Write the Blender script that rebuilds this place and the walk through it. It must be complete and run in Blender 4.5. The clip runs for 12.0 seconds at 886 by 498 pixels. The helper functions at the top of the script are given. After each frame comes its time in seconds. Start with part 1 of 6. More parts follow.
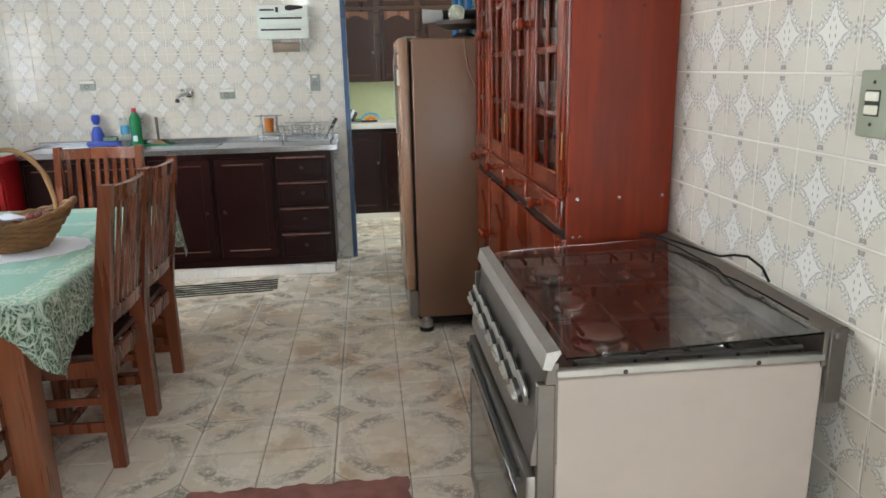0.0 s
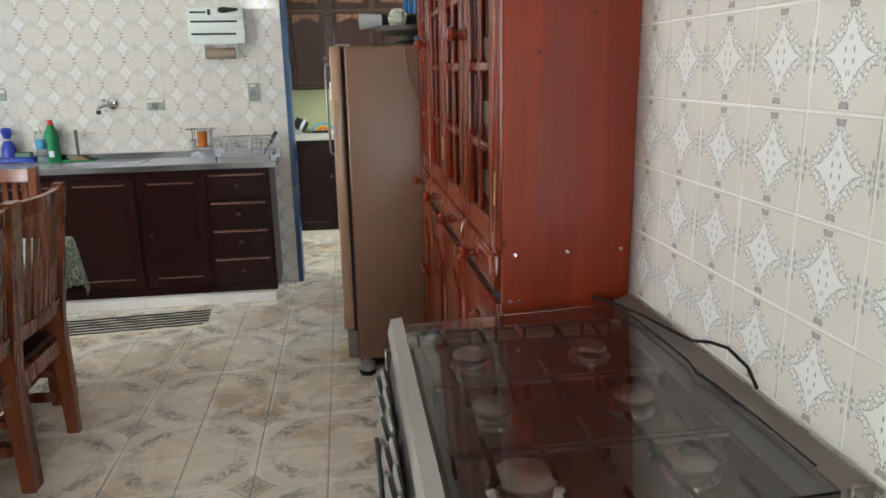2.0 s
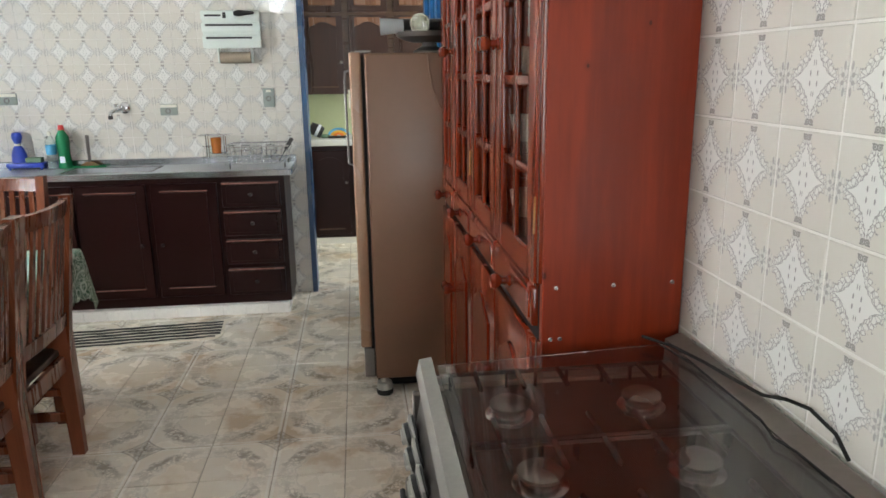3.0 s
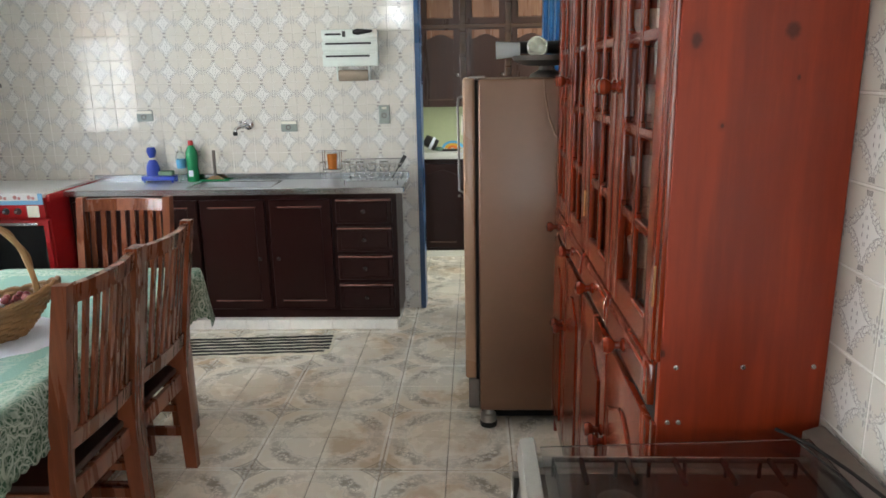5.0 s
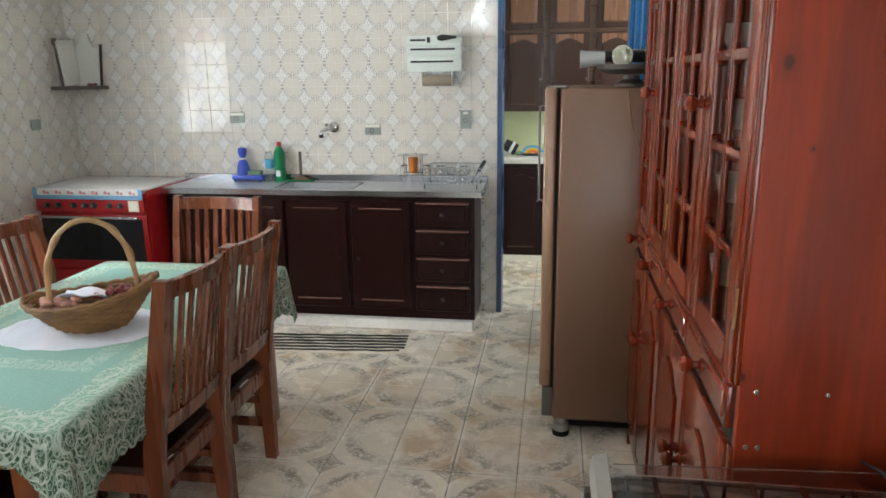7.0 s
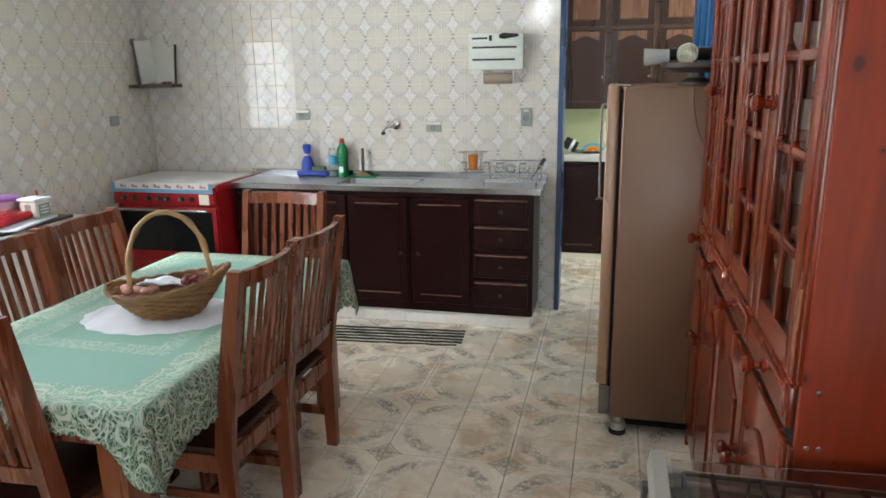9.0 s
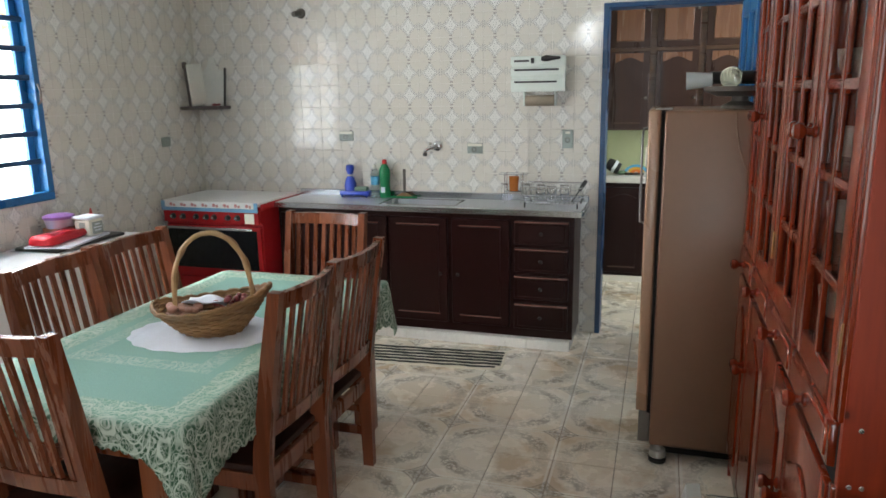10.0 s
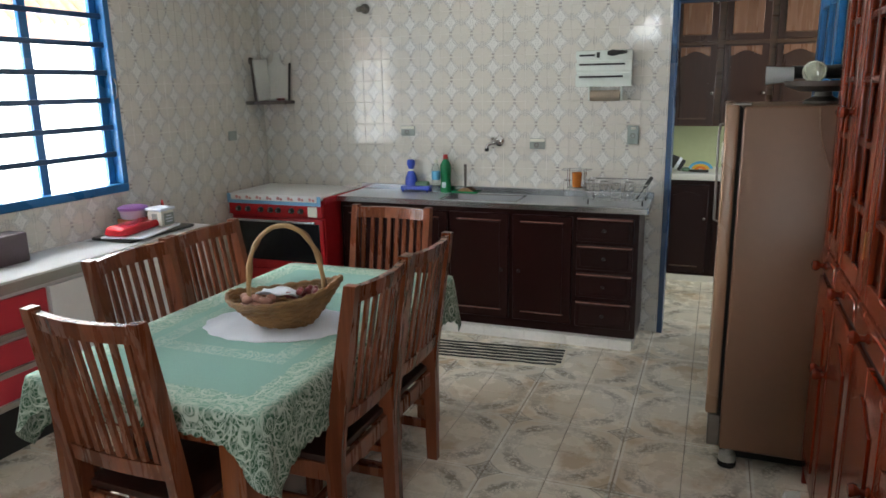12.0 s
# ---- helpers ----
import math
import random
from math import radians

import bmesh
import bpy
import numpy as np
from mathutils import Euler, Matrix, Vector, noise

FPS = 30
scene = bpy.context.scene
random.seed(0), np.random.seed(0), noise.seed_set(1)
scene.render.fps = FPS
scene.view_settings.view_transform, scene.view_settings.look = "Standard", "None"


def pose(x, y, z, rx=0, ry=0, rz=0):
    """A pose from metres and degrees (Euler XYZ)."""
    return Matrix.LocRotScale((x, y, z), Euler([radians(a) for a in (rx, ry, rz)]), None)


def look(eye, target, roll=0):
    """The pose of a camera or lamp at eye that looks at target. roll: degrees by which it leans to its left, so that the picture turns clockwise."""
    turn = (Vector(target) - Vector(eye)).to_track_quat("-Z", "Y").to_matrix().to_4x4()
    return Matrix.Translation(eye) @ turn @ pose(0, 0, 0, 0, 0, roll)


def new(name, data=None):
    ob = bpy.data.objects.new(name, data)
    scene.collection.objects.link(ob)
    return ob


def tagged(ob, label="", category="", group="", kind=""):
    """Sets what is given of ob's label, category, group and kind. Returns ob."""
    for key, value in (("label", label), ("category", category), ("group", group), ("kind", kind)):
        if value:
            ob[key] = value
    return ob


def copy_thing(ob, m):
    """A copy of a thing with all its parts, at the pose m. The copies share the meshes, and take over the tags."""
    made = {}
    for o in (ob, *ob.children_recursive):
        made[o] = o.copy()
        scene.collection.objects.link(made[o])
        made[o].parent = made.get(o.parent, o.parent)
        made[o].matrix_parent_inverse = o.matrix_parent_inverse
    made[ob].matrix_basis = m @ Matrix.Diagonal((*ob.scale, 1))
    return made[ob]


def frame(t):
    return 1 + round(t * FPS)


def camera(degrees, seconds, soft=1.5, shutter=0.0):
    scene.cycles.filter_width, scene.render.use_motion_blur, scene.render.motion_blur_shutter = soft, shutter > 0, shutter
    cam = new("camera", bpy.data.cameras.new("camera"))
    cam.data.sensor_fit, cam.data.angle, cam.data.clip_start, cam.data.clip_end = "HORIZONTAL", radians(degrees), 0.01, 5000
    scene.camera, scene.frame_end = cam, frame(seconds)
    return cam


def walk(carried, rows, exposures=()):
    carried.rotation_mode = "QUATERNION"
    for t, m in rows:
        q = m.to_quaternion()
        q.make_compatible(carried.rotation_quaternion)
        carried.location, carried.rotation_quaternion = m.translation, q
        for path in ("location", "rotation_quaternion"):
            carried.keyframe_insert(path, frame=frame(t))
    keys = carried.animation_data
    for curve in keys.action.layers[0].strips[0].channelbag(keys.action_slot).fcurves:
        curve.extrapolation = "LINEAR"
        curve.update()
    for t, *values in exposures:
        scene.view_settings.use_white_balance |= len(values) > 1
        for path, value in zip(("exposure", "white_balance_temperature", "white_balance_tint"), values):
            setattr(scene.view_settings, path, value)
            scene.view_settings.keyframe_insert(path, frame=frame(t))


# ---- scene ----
cam = camera(64.0, 12.0, soft=1.6)
PATH = [
    (0, (-0.034, 0.091, 1.433), (0.16, 2.018, 0.933), -1.3),
    (0.5, (0.004, 0.242, 1.443), (0.245, 2.162, 0.937), -1.2),
    (1, (0.054, 0.356, 1.459), (0.324, 2.274, 0.96), -1.3),
    (1.5, (0.147, 0.461, 1.468), (0.415, 2.38, 0.974), -1.3),
    (2, (0.187, 0.523, 1.474), (0.444, 2.444, 0.977), -1.1),
    (2.5, (0.181, 0.594, 1.482), (0.421, 2.517, 0.991), -1.1),
    (2.7, (0.162, 0.631, 1.49), (0.399, 2.555, 0.998), -0.9),
    (4.3, (0.174, 0.821, 1.548), (0.33, 2.754, 1.061), -1.1),
    (4.5, (0.182, 0.821, 1.564), (0.331, 2.756, 1.078), -0.9),
    (5, (0.184, 0.808, 1.605), (0.093, 2.746, 1.118), -1.1),
    (5.5, (0.19, 0.79, 1.624), (-0.01, 2.721, 1.141), -0.8),
    (6, (0.19, 0.781, 1.643), (-0.048, 2.707, 1.159), -0.7),
    (6.5, (0.174, 0.784, 1.637), (-0.106, 2.704, 1.155), -0.7),
    (8.3, (0.193, 0.74, 1.648), (-0.17, 2.645, 1.158), -0.8),
    (8.5, (0.181, 0.733, 1.65), (-0.207, 2.632, 1.159), -0.8),
    (9, (0.171, 0.73, 1.648), (-0.286, 2.615, 1.158), -0.9),
    (9.5, (0.172, 0.73, 1.648), (-0.355, 2.597, 1.16), -1.0),
    (10, (0.191, 0.727, 1.668), (-0.384, 2.591, 1.23), -1.0),
    (10.5, (0.2, 0.72, 1.672), (-0.389, 2.588, 1.268), -0.9),
    (11, (0.179, 0.714, 1.675), (-0.427, 2.575, 1.265), -1.0),
    (11.5, (0.146, 0.706, 1.674), (-0.472, 2.562, 1.255), -1.0),
    (12, (0.108, 0.705, 1.669), (-0.594, 2.523, 1.22), -1.0),
]
EXPOSURES = [(0, 0.06), (9.4, 0.03), (9.9, -0.16), (12, -0.50)]
walk(cam, [(t, look(eye, target, roll)) for t, eye, target, roll in PATH], EXPOSURES)

# ---- world and light ----
world = bpy.data.worlds.new("world")
scene.world = world
world.use_nodes = True
wn = world.node_tree
sky = wn.nodes.new("ShaderNodeTexSky")
sky.sky_type, sky.sun_disc = "NISHITA", False
sky.sun_elevation, sky.sun_rotation = radians(50), radians(250)
wn.links.new(sky.outputs[0], wn.nodes["Background"].inputs[0])
wn.nodes["Background"].inputs[1].default_value = 0.1
sun = new("sun", bpy.data.lights.new("sun", "SUN"))
sun.data.energy, sun.data.angle, sun.data.color = 2.5, radians(0.6), (1.0, 0.95, 0.88)
sun.matrix_world = look((6, 4, 12), (0, 0, 0))

GLOW_SIDE, GLOW_REAR, GLOW_HIGH, GLOW_SCULLERY = 24.0, 7.7, 34.0, 19.0

# ---- materials ----
def material(name, rough=0.5, metal=0.0, base=(0.5, 0.5, 0.5), spec=0.5):
    m = bpy.data.materials.new(name)
    m.use_nodes = True
    b = m.node_tree.nodes["Principled BSDF"]
    b.inputs["Base Color"].default_value = (*base, 1)
    b.inputs["Roughness"].default_value = rough
    b.inputs["Metallic"].default_value = metal
    b.inputs["Specular IOR Level"].default_value = spec
    return m, m.node_tree, b


def node(nt, kind, **values):
    n = nt.nodes.new("ShaderNode" + kind)
    for key, value in values.items():
        n.inputs[key].default_value = value
    return n


def calc(nt, op, a, b=0.0, c=0.0):
    n = nt.nodes.new("ShaderNodeMath")
    n.operation = op
    for i, v in enumerate((a, b, c)):
        if isinstance(v, (int, float)):
            n.inputs[i].default_value = v
        else:
            nt.links.new(v, n.inputs[i])
    return n.outputs[0]


def blend(nt, fac, a, b, mode="MIX"):
    n = nt.nodes.new("ShaderNodeMix")
    n.data_type, n.blend_type = "RGBA", mode
    for i, v in ((0, fac), (6, a), (7, b)):
        if isinstance(v, (int, float)):
            n.inputs[i].default_value = v
        elif isinstance(v, tuple):
            n.inputs[i].default_value = (*v, 1)
        else:
            nt.links.new(v, n.inputs[i])
    return n.outputs[2]


def ramp(nt, v, lo, hi, a=0.0, b=1.0):
    n = nt.nodes.new("ShaderNodeMapRange")
    n.interpolation_type = "SMOOTHSTEP"
    nt.links.new(v, n.inputs[0])
    for i, x in enumerate((lo, hi, a, b)):
        n.inputs[i + 1].default_value = x
    return n.outputs[0]


def coords(nt, space="Object", scale=(1, 1, 1)):
    t = nt.nodes.new("ShaderNodeTexCoord")
    m = nt.nodes.new("ShaderNodeMapping")
    m.inputs["Scale"].default_value = scale
    nt.links.new(t.outputs[space], m.inputs[0])
    return m.outputs[0]


def world_coords(nt, scale=(1, 1, 1)):
    g = nt.nodes.new("ShaderNodeNewGeometry")
    m = nt.nodes.new("ShaderNodeMapping")
    m.inputs["Scale"].default_value = scale
    nt.links.new(g.outputs["Position"], m.inputs[0])
    return m.outputs[0]


def noisy(nt, vec, scale, detail=3.0, rough=0.55):
    n = node(nt, "TexNoise", Scale=scale, Detail=detail, Roughness=rough)
    nt.links.new(vec, n.inputs["Vector"])
    return n.outputs[0]


def bump(nt, b, height, strength=0.3, distance=0.002):
    n = node(nt, "Bump", Strength=strength, Distance=distance)
    nt.links.new(height, n.inputs["Height"])
    nt.links.new(n.outputs[0], b.inputs["Normal"])


def plain(name, base, rough=0.5, metal=0.0, var=0.12, scale=14.0, relief=0.12, spec=0.5):
    """A surface with mottling at two scales, varied gloss and a slight relief."""
    m, nt, b = material(name, rough, metal, base, spec)
    v = world_coords(nt)
    n1, n2 = noisy(nt, v, scale * 0.2), noisy(nt, v, scale * 6, 4)
    s = calc(nt, "ADD", calc(nt, "MULTIPLY", n1, 0.7), calc(nt, "MULTIPLY", n2, 0.3))
    dark = tuple(c * (1 - var) for c in base)
    light = tuple(min(1, c * (1 + var)) for c in base)
    nt.links.new(blend(nt, ramp(nt, s, 0.3, 0.7), dark, light), b.inputs["Base Color"])
    nt.links.new(ramp(nt, n1, 0.3, 0.7, max(0.02, rough * 0.85), min(1, rough * 1.2)), b.inputs["Roughness"])
    if relief:
        bump(nt, b, n2, relief, 0.001)
    return m


KNOTS = [(-0.115, 1.647, 0.011, 0.015), (0.045, 1.662, 0.014, 0.018), (-0.142, 1.075, 0.007, 0.009), (-0.062, 1.503, 0.004, 0.005), (0.062, 1.583, 0.004, 0.006),
         (0.03, 0.62, 0.012, 0.016), (-0.06, 2.02, 0.012, 0.016), (0.07, 1.92, 0.006, 0.008)]


def wood(name, base, dark, rough=0.3, axis=2, fine=1.0, knots=False, coat=0.0, relief=0.12, spec=0.5, polish=0.2):
    m, nt, b = material(name, rough, 0.0, base, spec)
    sc = [9.0 * fine] * 3
    sc[axis] = 0.55
    v = coords(nt, "Object", tuple(sc))
    g1 = noisy(nt, v, 1.6, 5, 0.6)
    g2 = noisy(nt, v, 9.0, 3, 0.6)
    big = noisy(nt, world_coords(nt), 1.7, 2)
    s = calc(nt, "ADD", calc(nt, "MULTIPLY", g1, 0.65), calc(nt, "MULTIPLY", g2, 0.35))
    col = blend(nt, ramp(nt, s, 0.36, 0.64), dark, base)
    col = blend(nt, ramp(nt, big, 0.3, 0.75, 0.0, 0.35), col, tuple(c * 0.62 for c in base))
    if knots:
        parts = nt.nodes.new("ShaderNodeSeparateXYZ")
        nt.links.new(coords(nt, "Object"), parts.inputs[0])
        ragged = calc(nt, "MULTIPLY", calc(nt, "SUBTRACT", noisy(nt, world_coords(nt), 60.0, 3), 0.5), 0.9)
        for kx, kz, rx, rz in KNOTS:
            a = calc(nt, "DIVIDE", calc(nt, "SUBTRACT", parts.outputs[0], kx), rx)
            c = calc(nt, "DIVIDE", calc(nt, "SUBTRACT", parts.outputs[2], kz), rz)
            dist = calc(nt, "ADD", calc(nt, "SQRT", calc(nt, "ADD", calc(nt, "MULTIPLY", a, a), calc(nt, "MULTIPLY", c, c))), ragged)
            col = blend(nt, ramp(nt, dist, 0.9, 3.0, 0.5, 0.0), col, dark)
            col = blend(nt, ramp(nt, dist, 0.4, 1.2, 0.9, 0.0), col, tuple(q * 0.22 for q in dark))
    oi = nt.nodes.new("ShaderNodeObjectInfo")
    col = blend(nt, calc(nt, "MULTIPLY", oi.outputs["Random"], 0.22), col, dark)
    nt.links.new(col, b.inputs["Base Color"])
    nt.links.new(ramp(nt, g1, 0.3, 0.7, rough * (1 - polish), rough * (1 + 1.5 * polish)), b.inputs["Roughness"])
    if coat:
        b.inputs["Coat Weight"].default_value = coat
        b.inputs["Coat Roughness"].default_value = 0.09
    if relief:
        bump(nt, b, g2, relief, 0.0006)
    return m


def wall_tile_material():
    """Glazed beige tile: a white four-pointed star edged with small outlined leaves, bows at its upper and lower tips, sprigs at the side joints."""
    m, nt, b = material("glazed_wall_tile", 0.1)
    uv = nt.nodes.new("ShaderNodeUVMap")
    sep = nt.nodes.new("ShaderNodeSeparateXYZ")
    nt.links.new(uv.outputs[0], sep.inputs[0])
    u = calc(nt, "ABSOLUTE", calc(nt, "MULTIPLY_ADD", sep.outputs[0], 2.0, -1.0))
    v = calc(nt, "ABSOLUTE", calc(nt, "MULTIPLY_ADD", sep.outputs[1], 2.0, -1.0))
    comb = nt.nodes.new("ShaderNodeCombineXYZ")
    nt.links.new(u, comb.inputs[0]), nt.links.new(v, comb.inputs[1])

    def spot(cu, cv, su, sv):
        """1 inside an oval at (cu, cv), soft at its edge."""
        a = calc(nt, "DIVIDE", calc(nt, "SUBTRACT", u, cu), su)
        c = calc(nt, "DIVIDE", calc(nt, "SUBTRACT", v, cv), sv)
        return ramp(nt, calc(nt, "ADD", calc(nt, "MULTIPLY", a, a), calc(nt, "MULTIPLY", c, c)), 0.7, 1.1, 1.0, 0.0)

    def ring(cu, cv, su, sv):
        a = calc(nt, "DIVIDE", calc(nt, "SUBTRACT", u, cu), su)
        c = calc(nt, "DIVIDE", calc(nt, "SUBTRACT", v, cv), sv)
        r = calc(nt, "SQRT", calc(nt, "ADD", calc(nt, "MULTIPLY", a, a), calc(nt, "MULTIPLY", c, c)))
        return ramp(nt, calc(nt, "ABSOLUTE", calc(nt, "SUBTRACT", r, 1.0)), 0.18, 0.45, 1.0, 0.0)

    wob = calc(nt, "MULTIPLY", calc(nt, "SUBTRACT", noisy(nt, comb.outputs[0], 13.0, 2), 0.5), 0.34)
    p = 0.58
    d = calc(nt, "ADD", calc(nt, "POWER", calc(nt, "DIVIDE", u, 0.66), p), calc(nt, "POWER", calc(nt, "DIVIDE", v, 0.86), p))
    d = calc(nt, "ADD", d, wob)
    limit = calc(nt, "MULTIPLY", ramp(nt, v, 0.76, 0.80, 1.0, 0.0), ramp(nt, u, 0.74, 0.80, 1.0, 0.0))
    star = calc(nt, "MULTIPLY", ramp(nt, d, 1.06, 1.09, 1.0, 0.0), limit)
    line = calc(nt, "MULTIPLY", ramp(nt, calc(nt, "ABSOLUTE", calc(nt, "SUBTRACT", d, 1.075)), 0.012, 0.034, 1.0, 0.0), limit)
    # a band of small leaves outside the star's edge, each with a thin grey outline
    vo = node(nt, "TexVoronoi", Scale=9.5)
    vo.feature = "DISTANCE_TO_EDGE"
    nt.links.new(comb.outputs[0], vo.inputs["Vector"])
    cells = node(nt, "TexVoronoi", Scale=9.5)
    nt.links.new(comb.outputs[0], cells.inputs["Vector"])
    reach = calc(nt, "ADD", d, calc(nt, "MULTIPLY", cells.outputs["Distance"], 0.30))
    reach = calc(nt, "ADD", reach, calc(nt, "MULTIPLY", calc(nt, "MAXIMUM", u, v), 0.30))
    band = calc(nt, "MULTIPLY", calc(nt, "MULTIPLY", ramp(nt, d, 1.05, 1.08), ramp(nt, reach, 1.67, 1.69, 1.0, 0.0)), limit)
    rim = calc(nt, "MULTIPLY", ramp(nt, calc(nt, "ABSOLUTE", calc(nt, "SUBTRACT", reach, 1.68)), 0.014, 0.036, 1.0, 0.0), limit)
    vein = calc(nt, "MULTIPLY", ramp(nt, vo.outputs["Distance"], 0.03, 0.075, 1.0, 0.0), band)
    # sprigs that straddle the side joints
    zone = calc(nt, "MAXIMUM", spot(0.93, 0.0, 0.10, 0.34), spot(0.80, 0.10, 0.09, 0.12))
    sprig = calc(nt, "MULTIPLY", zone, ramp(nt, vo.outputs["Distance"], 0.03, 0.09, 1.0, 0.12))
    tick = calc(nt, "MAXIMUM", spot(0.90, 0.24, 0.035, 0.09), spot(0.86, 0.07, 0.05, 0.05))
    # bows at the upper and lower tips
    bow = calc(nt, "MAXIMUM", ring(0.055, 0.85, 0.055, 0.05), spot(0.06, 0.85, 0.03, 0.03))
    bow = calc(nt, "MAXIMUM", bow, spot(0.10, 0.90, 0.05, 0.018))
    # dashes inside the star
    dash = calc(nt, "MAXIMUM", spot(0.11, 0.10, 0.022, 0.06), spot(0.03, 0.30, 0.014, 0.06))
    ink = calc(nt, "MAXIMUM", calc(nt, "MULTIPLY", line, 0.95), calc(nt, "MAXIMUM", calc(nt, "MULTIPLY", rim, 0.85), calc(nt, "MULTIPLY", vein, 0.85)))
    ink = calc(nt, "MAXIMUM", ink, calc(nt, "MAXIMUM", calc(nt, "MULTIPLY", sprig, 0.6), calc(nt, "MAXIMUM", calc(nt, "MULTIPLY", tick, 0.75), calc(nt, "MAXIMUM", bow, dash))))
    w = world_coords(nt)
    mott = noisy(nt, w, 3.0, 3)
    ground = blend(nt, mott, (0.635, 0.60, 0.535), (0.685, 0.655, 0.592))
    white = calc(nt, "MAXIMUM", star, calc(nt, "MAXIMUM", calc(nt, "MULTIPLY", band, 0.85), calc(nt, "MULTIPLY", zone, 0.5)))
    col = blend(nt, calc(nt, "MULTIPLY", white, 0.78), ground, (0.775, 0.775, 0.745))
    col = blend(nt, calc(nt, "MULTIPLY", ink, 0.80), col, (0.19, 0.18, 0.18))
    oi = nt.nodes.new("ShaderNodeObjectInfo")
    col = blend(nt, calc(nt, "MULTIPLY", oi.outputs["Random"], 0.10), col, (0.48, 0.43, 0.36))
    nt.links.new(col, b.inputs["Base Color"])
    nt.links.new(ramp(nt, noisy(nt, w, 2.2, 4), 0.3, 0.7, 0.05, 0.10), b.inputs["Roughness"])
    bump(nt, b, noisy(nt, w, 11.0, 3), 0.4, 0.003)
    return m


def floor_tile_material():
    """Beige floor tile: a quarter of a wreath round one corner, a diamond at the opposite one."""
    m, nt, b = material("floor_tile", 0.3)
    uv = nt.nodes.new("ShaderNodeUVMap")
    sep = nt.nodes.new("ShaderNodeSeparateXYZ")
    nt.links.new(uv.outputs[0], sep.inputs[0])
    u, v = sep.outputs[0], sep.outputs[1]
    r = calc(nt, "SQRT", calc(nt, "ADD", calc(nt, "MULTIPLY", u, u), calc(nt, "MULTIPLY", v, v)))
    w = world_coords(nt)
    wob = calc(nt, "MULTIPLY", calc(nt, "SUBTRACT", noisy(nt, w, 22.0, 2), 0.5), 0.26)
    rr = calc(nt, "ADD", r, wob)
    wreath = ramp(nt, calc(nt, "ABSOLUTE", calc(nt, "SUBTRACT", rr, 0.84)), 0.06, 0.15, 1.0, 0.0)
    scroll = node(nt, "TexVoronoi", Scale=50.0)
    scroll.feature = "DISTANCE_TO_EDGE"
    nt.links.new(w, scroll.inputs["Vector"])
    scr = ramp(nt, scroll.outputs["Distance"], 0.03, 0.12, 1.0, 0.0)
    patch = ramp(nt, noisy(nt, w, 30.0, 3), 0.42, 0.58)
    diag = calc(nt, "DIVIDE", calc(nt, "MULTIPLY", calc(nt, "MULTIPLY", u, v), 2.0), calc(nt, "MAXIMUM", calc(nt, "MULTIPLY", r, r), 0.001))
    wreath = calc(nt, "MULTIPLY", wreath, calc(nt, "MAXIMUM", calc(nt, "MULTIPLY", scr, 0.8), calc(nt, "MULTIPLY", patch, 0.9)))
    wreath = calc(nt, "MULTIPLY", wreath, calc(nt, "MULTIPLY_ADD", calc(nt, "MULTIPLY", diag, diag), 0.75, 0.3))
    a, c = calc(nt, "SUBTRACT", 1.0, u), calc(nt, "SUBTRACT", 1.0, v)
    dia = calc(nt, "ADD", calc(nt, "POWER", calc(nt, "MAXIMUM", a, 0.0), 0.8), calc(nt, "POWER", calc(nt, "MAXIMUM", c, 0.0), 0.8))
    diamond = ramp(nt, calc(nt, "ADD", dia, calc(nt, "MULTIPLY", wob, 1.5)), 0.30, 0.40, 1.0, 0.0)
    rim = ramp(nt, calc(nt, "ABSOLUTE", calc(nt, "SUBTRACT", dia, 0.40)), 0.01, 0.04, 0.7, 0.0)
    diamond = calc(nt, "MULTIPLY", diamond, ramp(nt, noisy(nt, w, 60.0, 2), 0.35, 0.65, 0.35, 0.9))
    thin = ramp(nt, calc(nt, "ABSOLUTE", calc(nt, "SUBTRACT", rr, 0.68)), 0.008, 0.025, 0.28, 0.0)
    big, mid = noisy(nt, w, 1.1, 4), noisy(nt, w, 6.0, 5)
    col = blend(nt, ramp(nt, big, 0.35, 0.65), (0.81, 0.715, 0.58), (0.88, 0.83, 0.73))
    col = blend(nt, ramp(nt, mid, 0.5, 0.8, 0.0, 0.42), col, (0.47, 0.37, 0.25))
    stain = noisy(nt, w, 1.9, 6, 0.65)
    col = blend(nt, ramp(nt, stain, 0.49, 0.62, 0.0, 0.66), col, (0.52, 0.35, 0.19))
    oi = nt.nodes.new("ShaderNodeObjectInfo")
    col = blend(nt, calc(nt, "MULTIPLY", oi.outputs["Random"], 0.16), col, (0.54, 0.43, 0.30))
    ink = calc(nt, "MAXIMUM", calc(nt, "MAXIMUM", wreath, diamond), calc(nt, "MAXIMUM", thin, rim))
    halo = ramp(nt, calc(nt, "ABSOLUTE", calc(nt, "SUBTRACT", rr, 0.84)), 0.16, 0.24, 0.4, 0.0)
    col = blend(nt, halo, col, (0.84, 0.80, 0.72))
    # pale double line along the edges that meet at the diamond
    side = calc(nt, "MINIMUM", a, c)
    pale = ramp(nt, calc(nt, "ABSOLUTE", calc(nt, "SUBTRACT", side, 0.035)), 0.012, 0.028, 0.6, 0.0)
    col = blend(nt, pale, col, (0.88, 0.86, 0.80))
    col = blend(nt, calc(nt, "MULTIPLY", ink, 0.76), col, (0.20, 0.165, 0.115))
    nt.links.new(col, b.inputs["Base Color"])
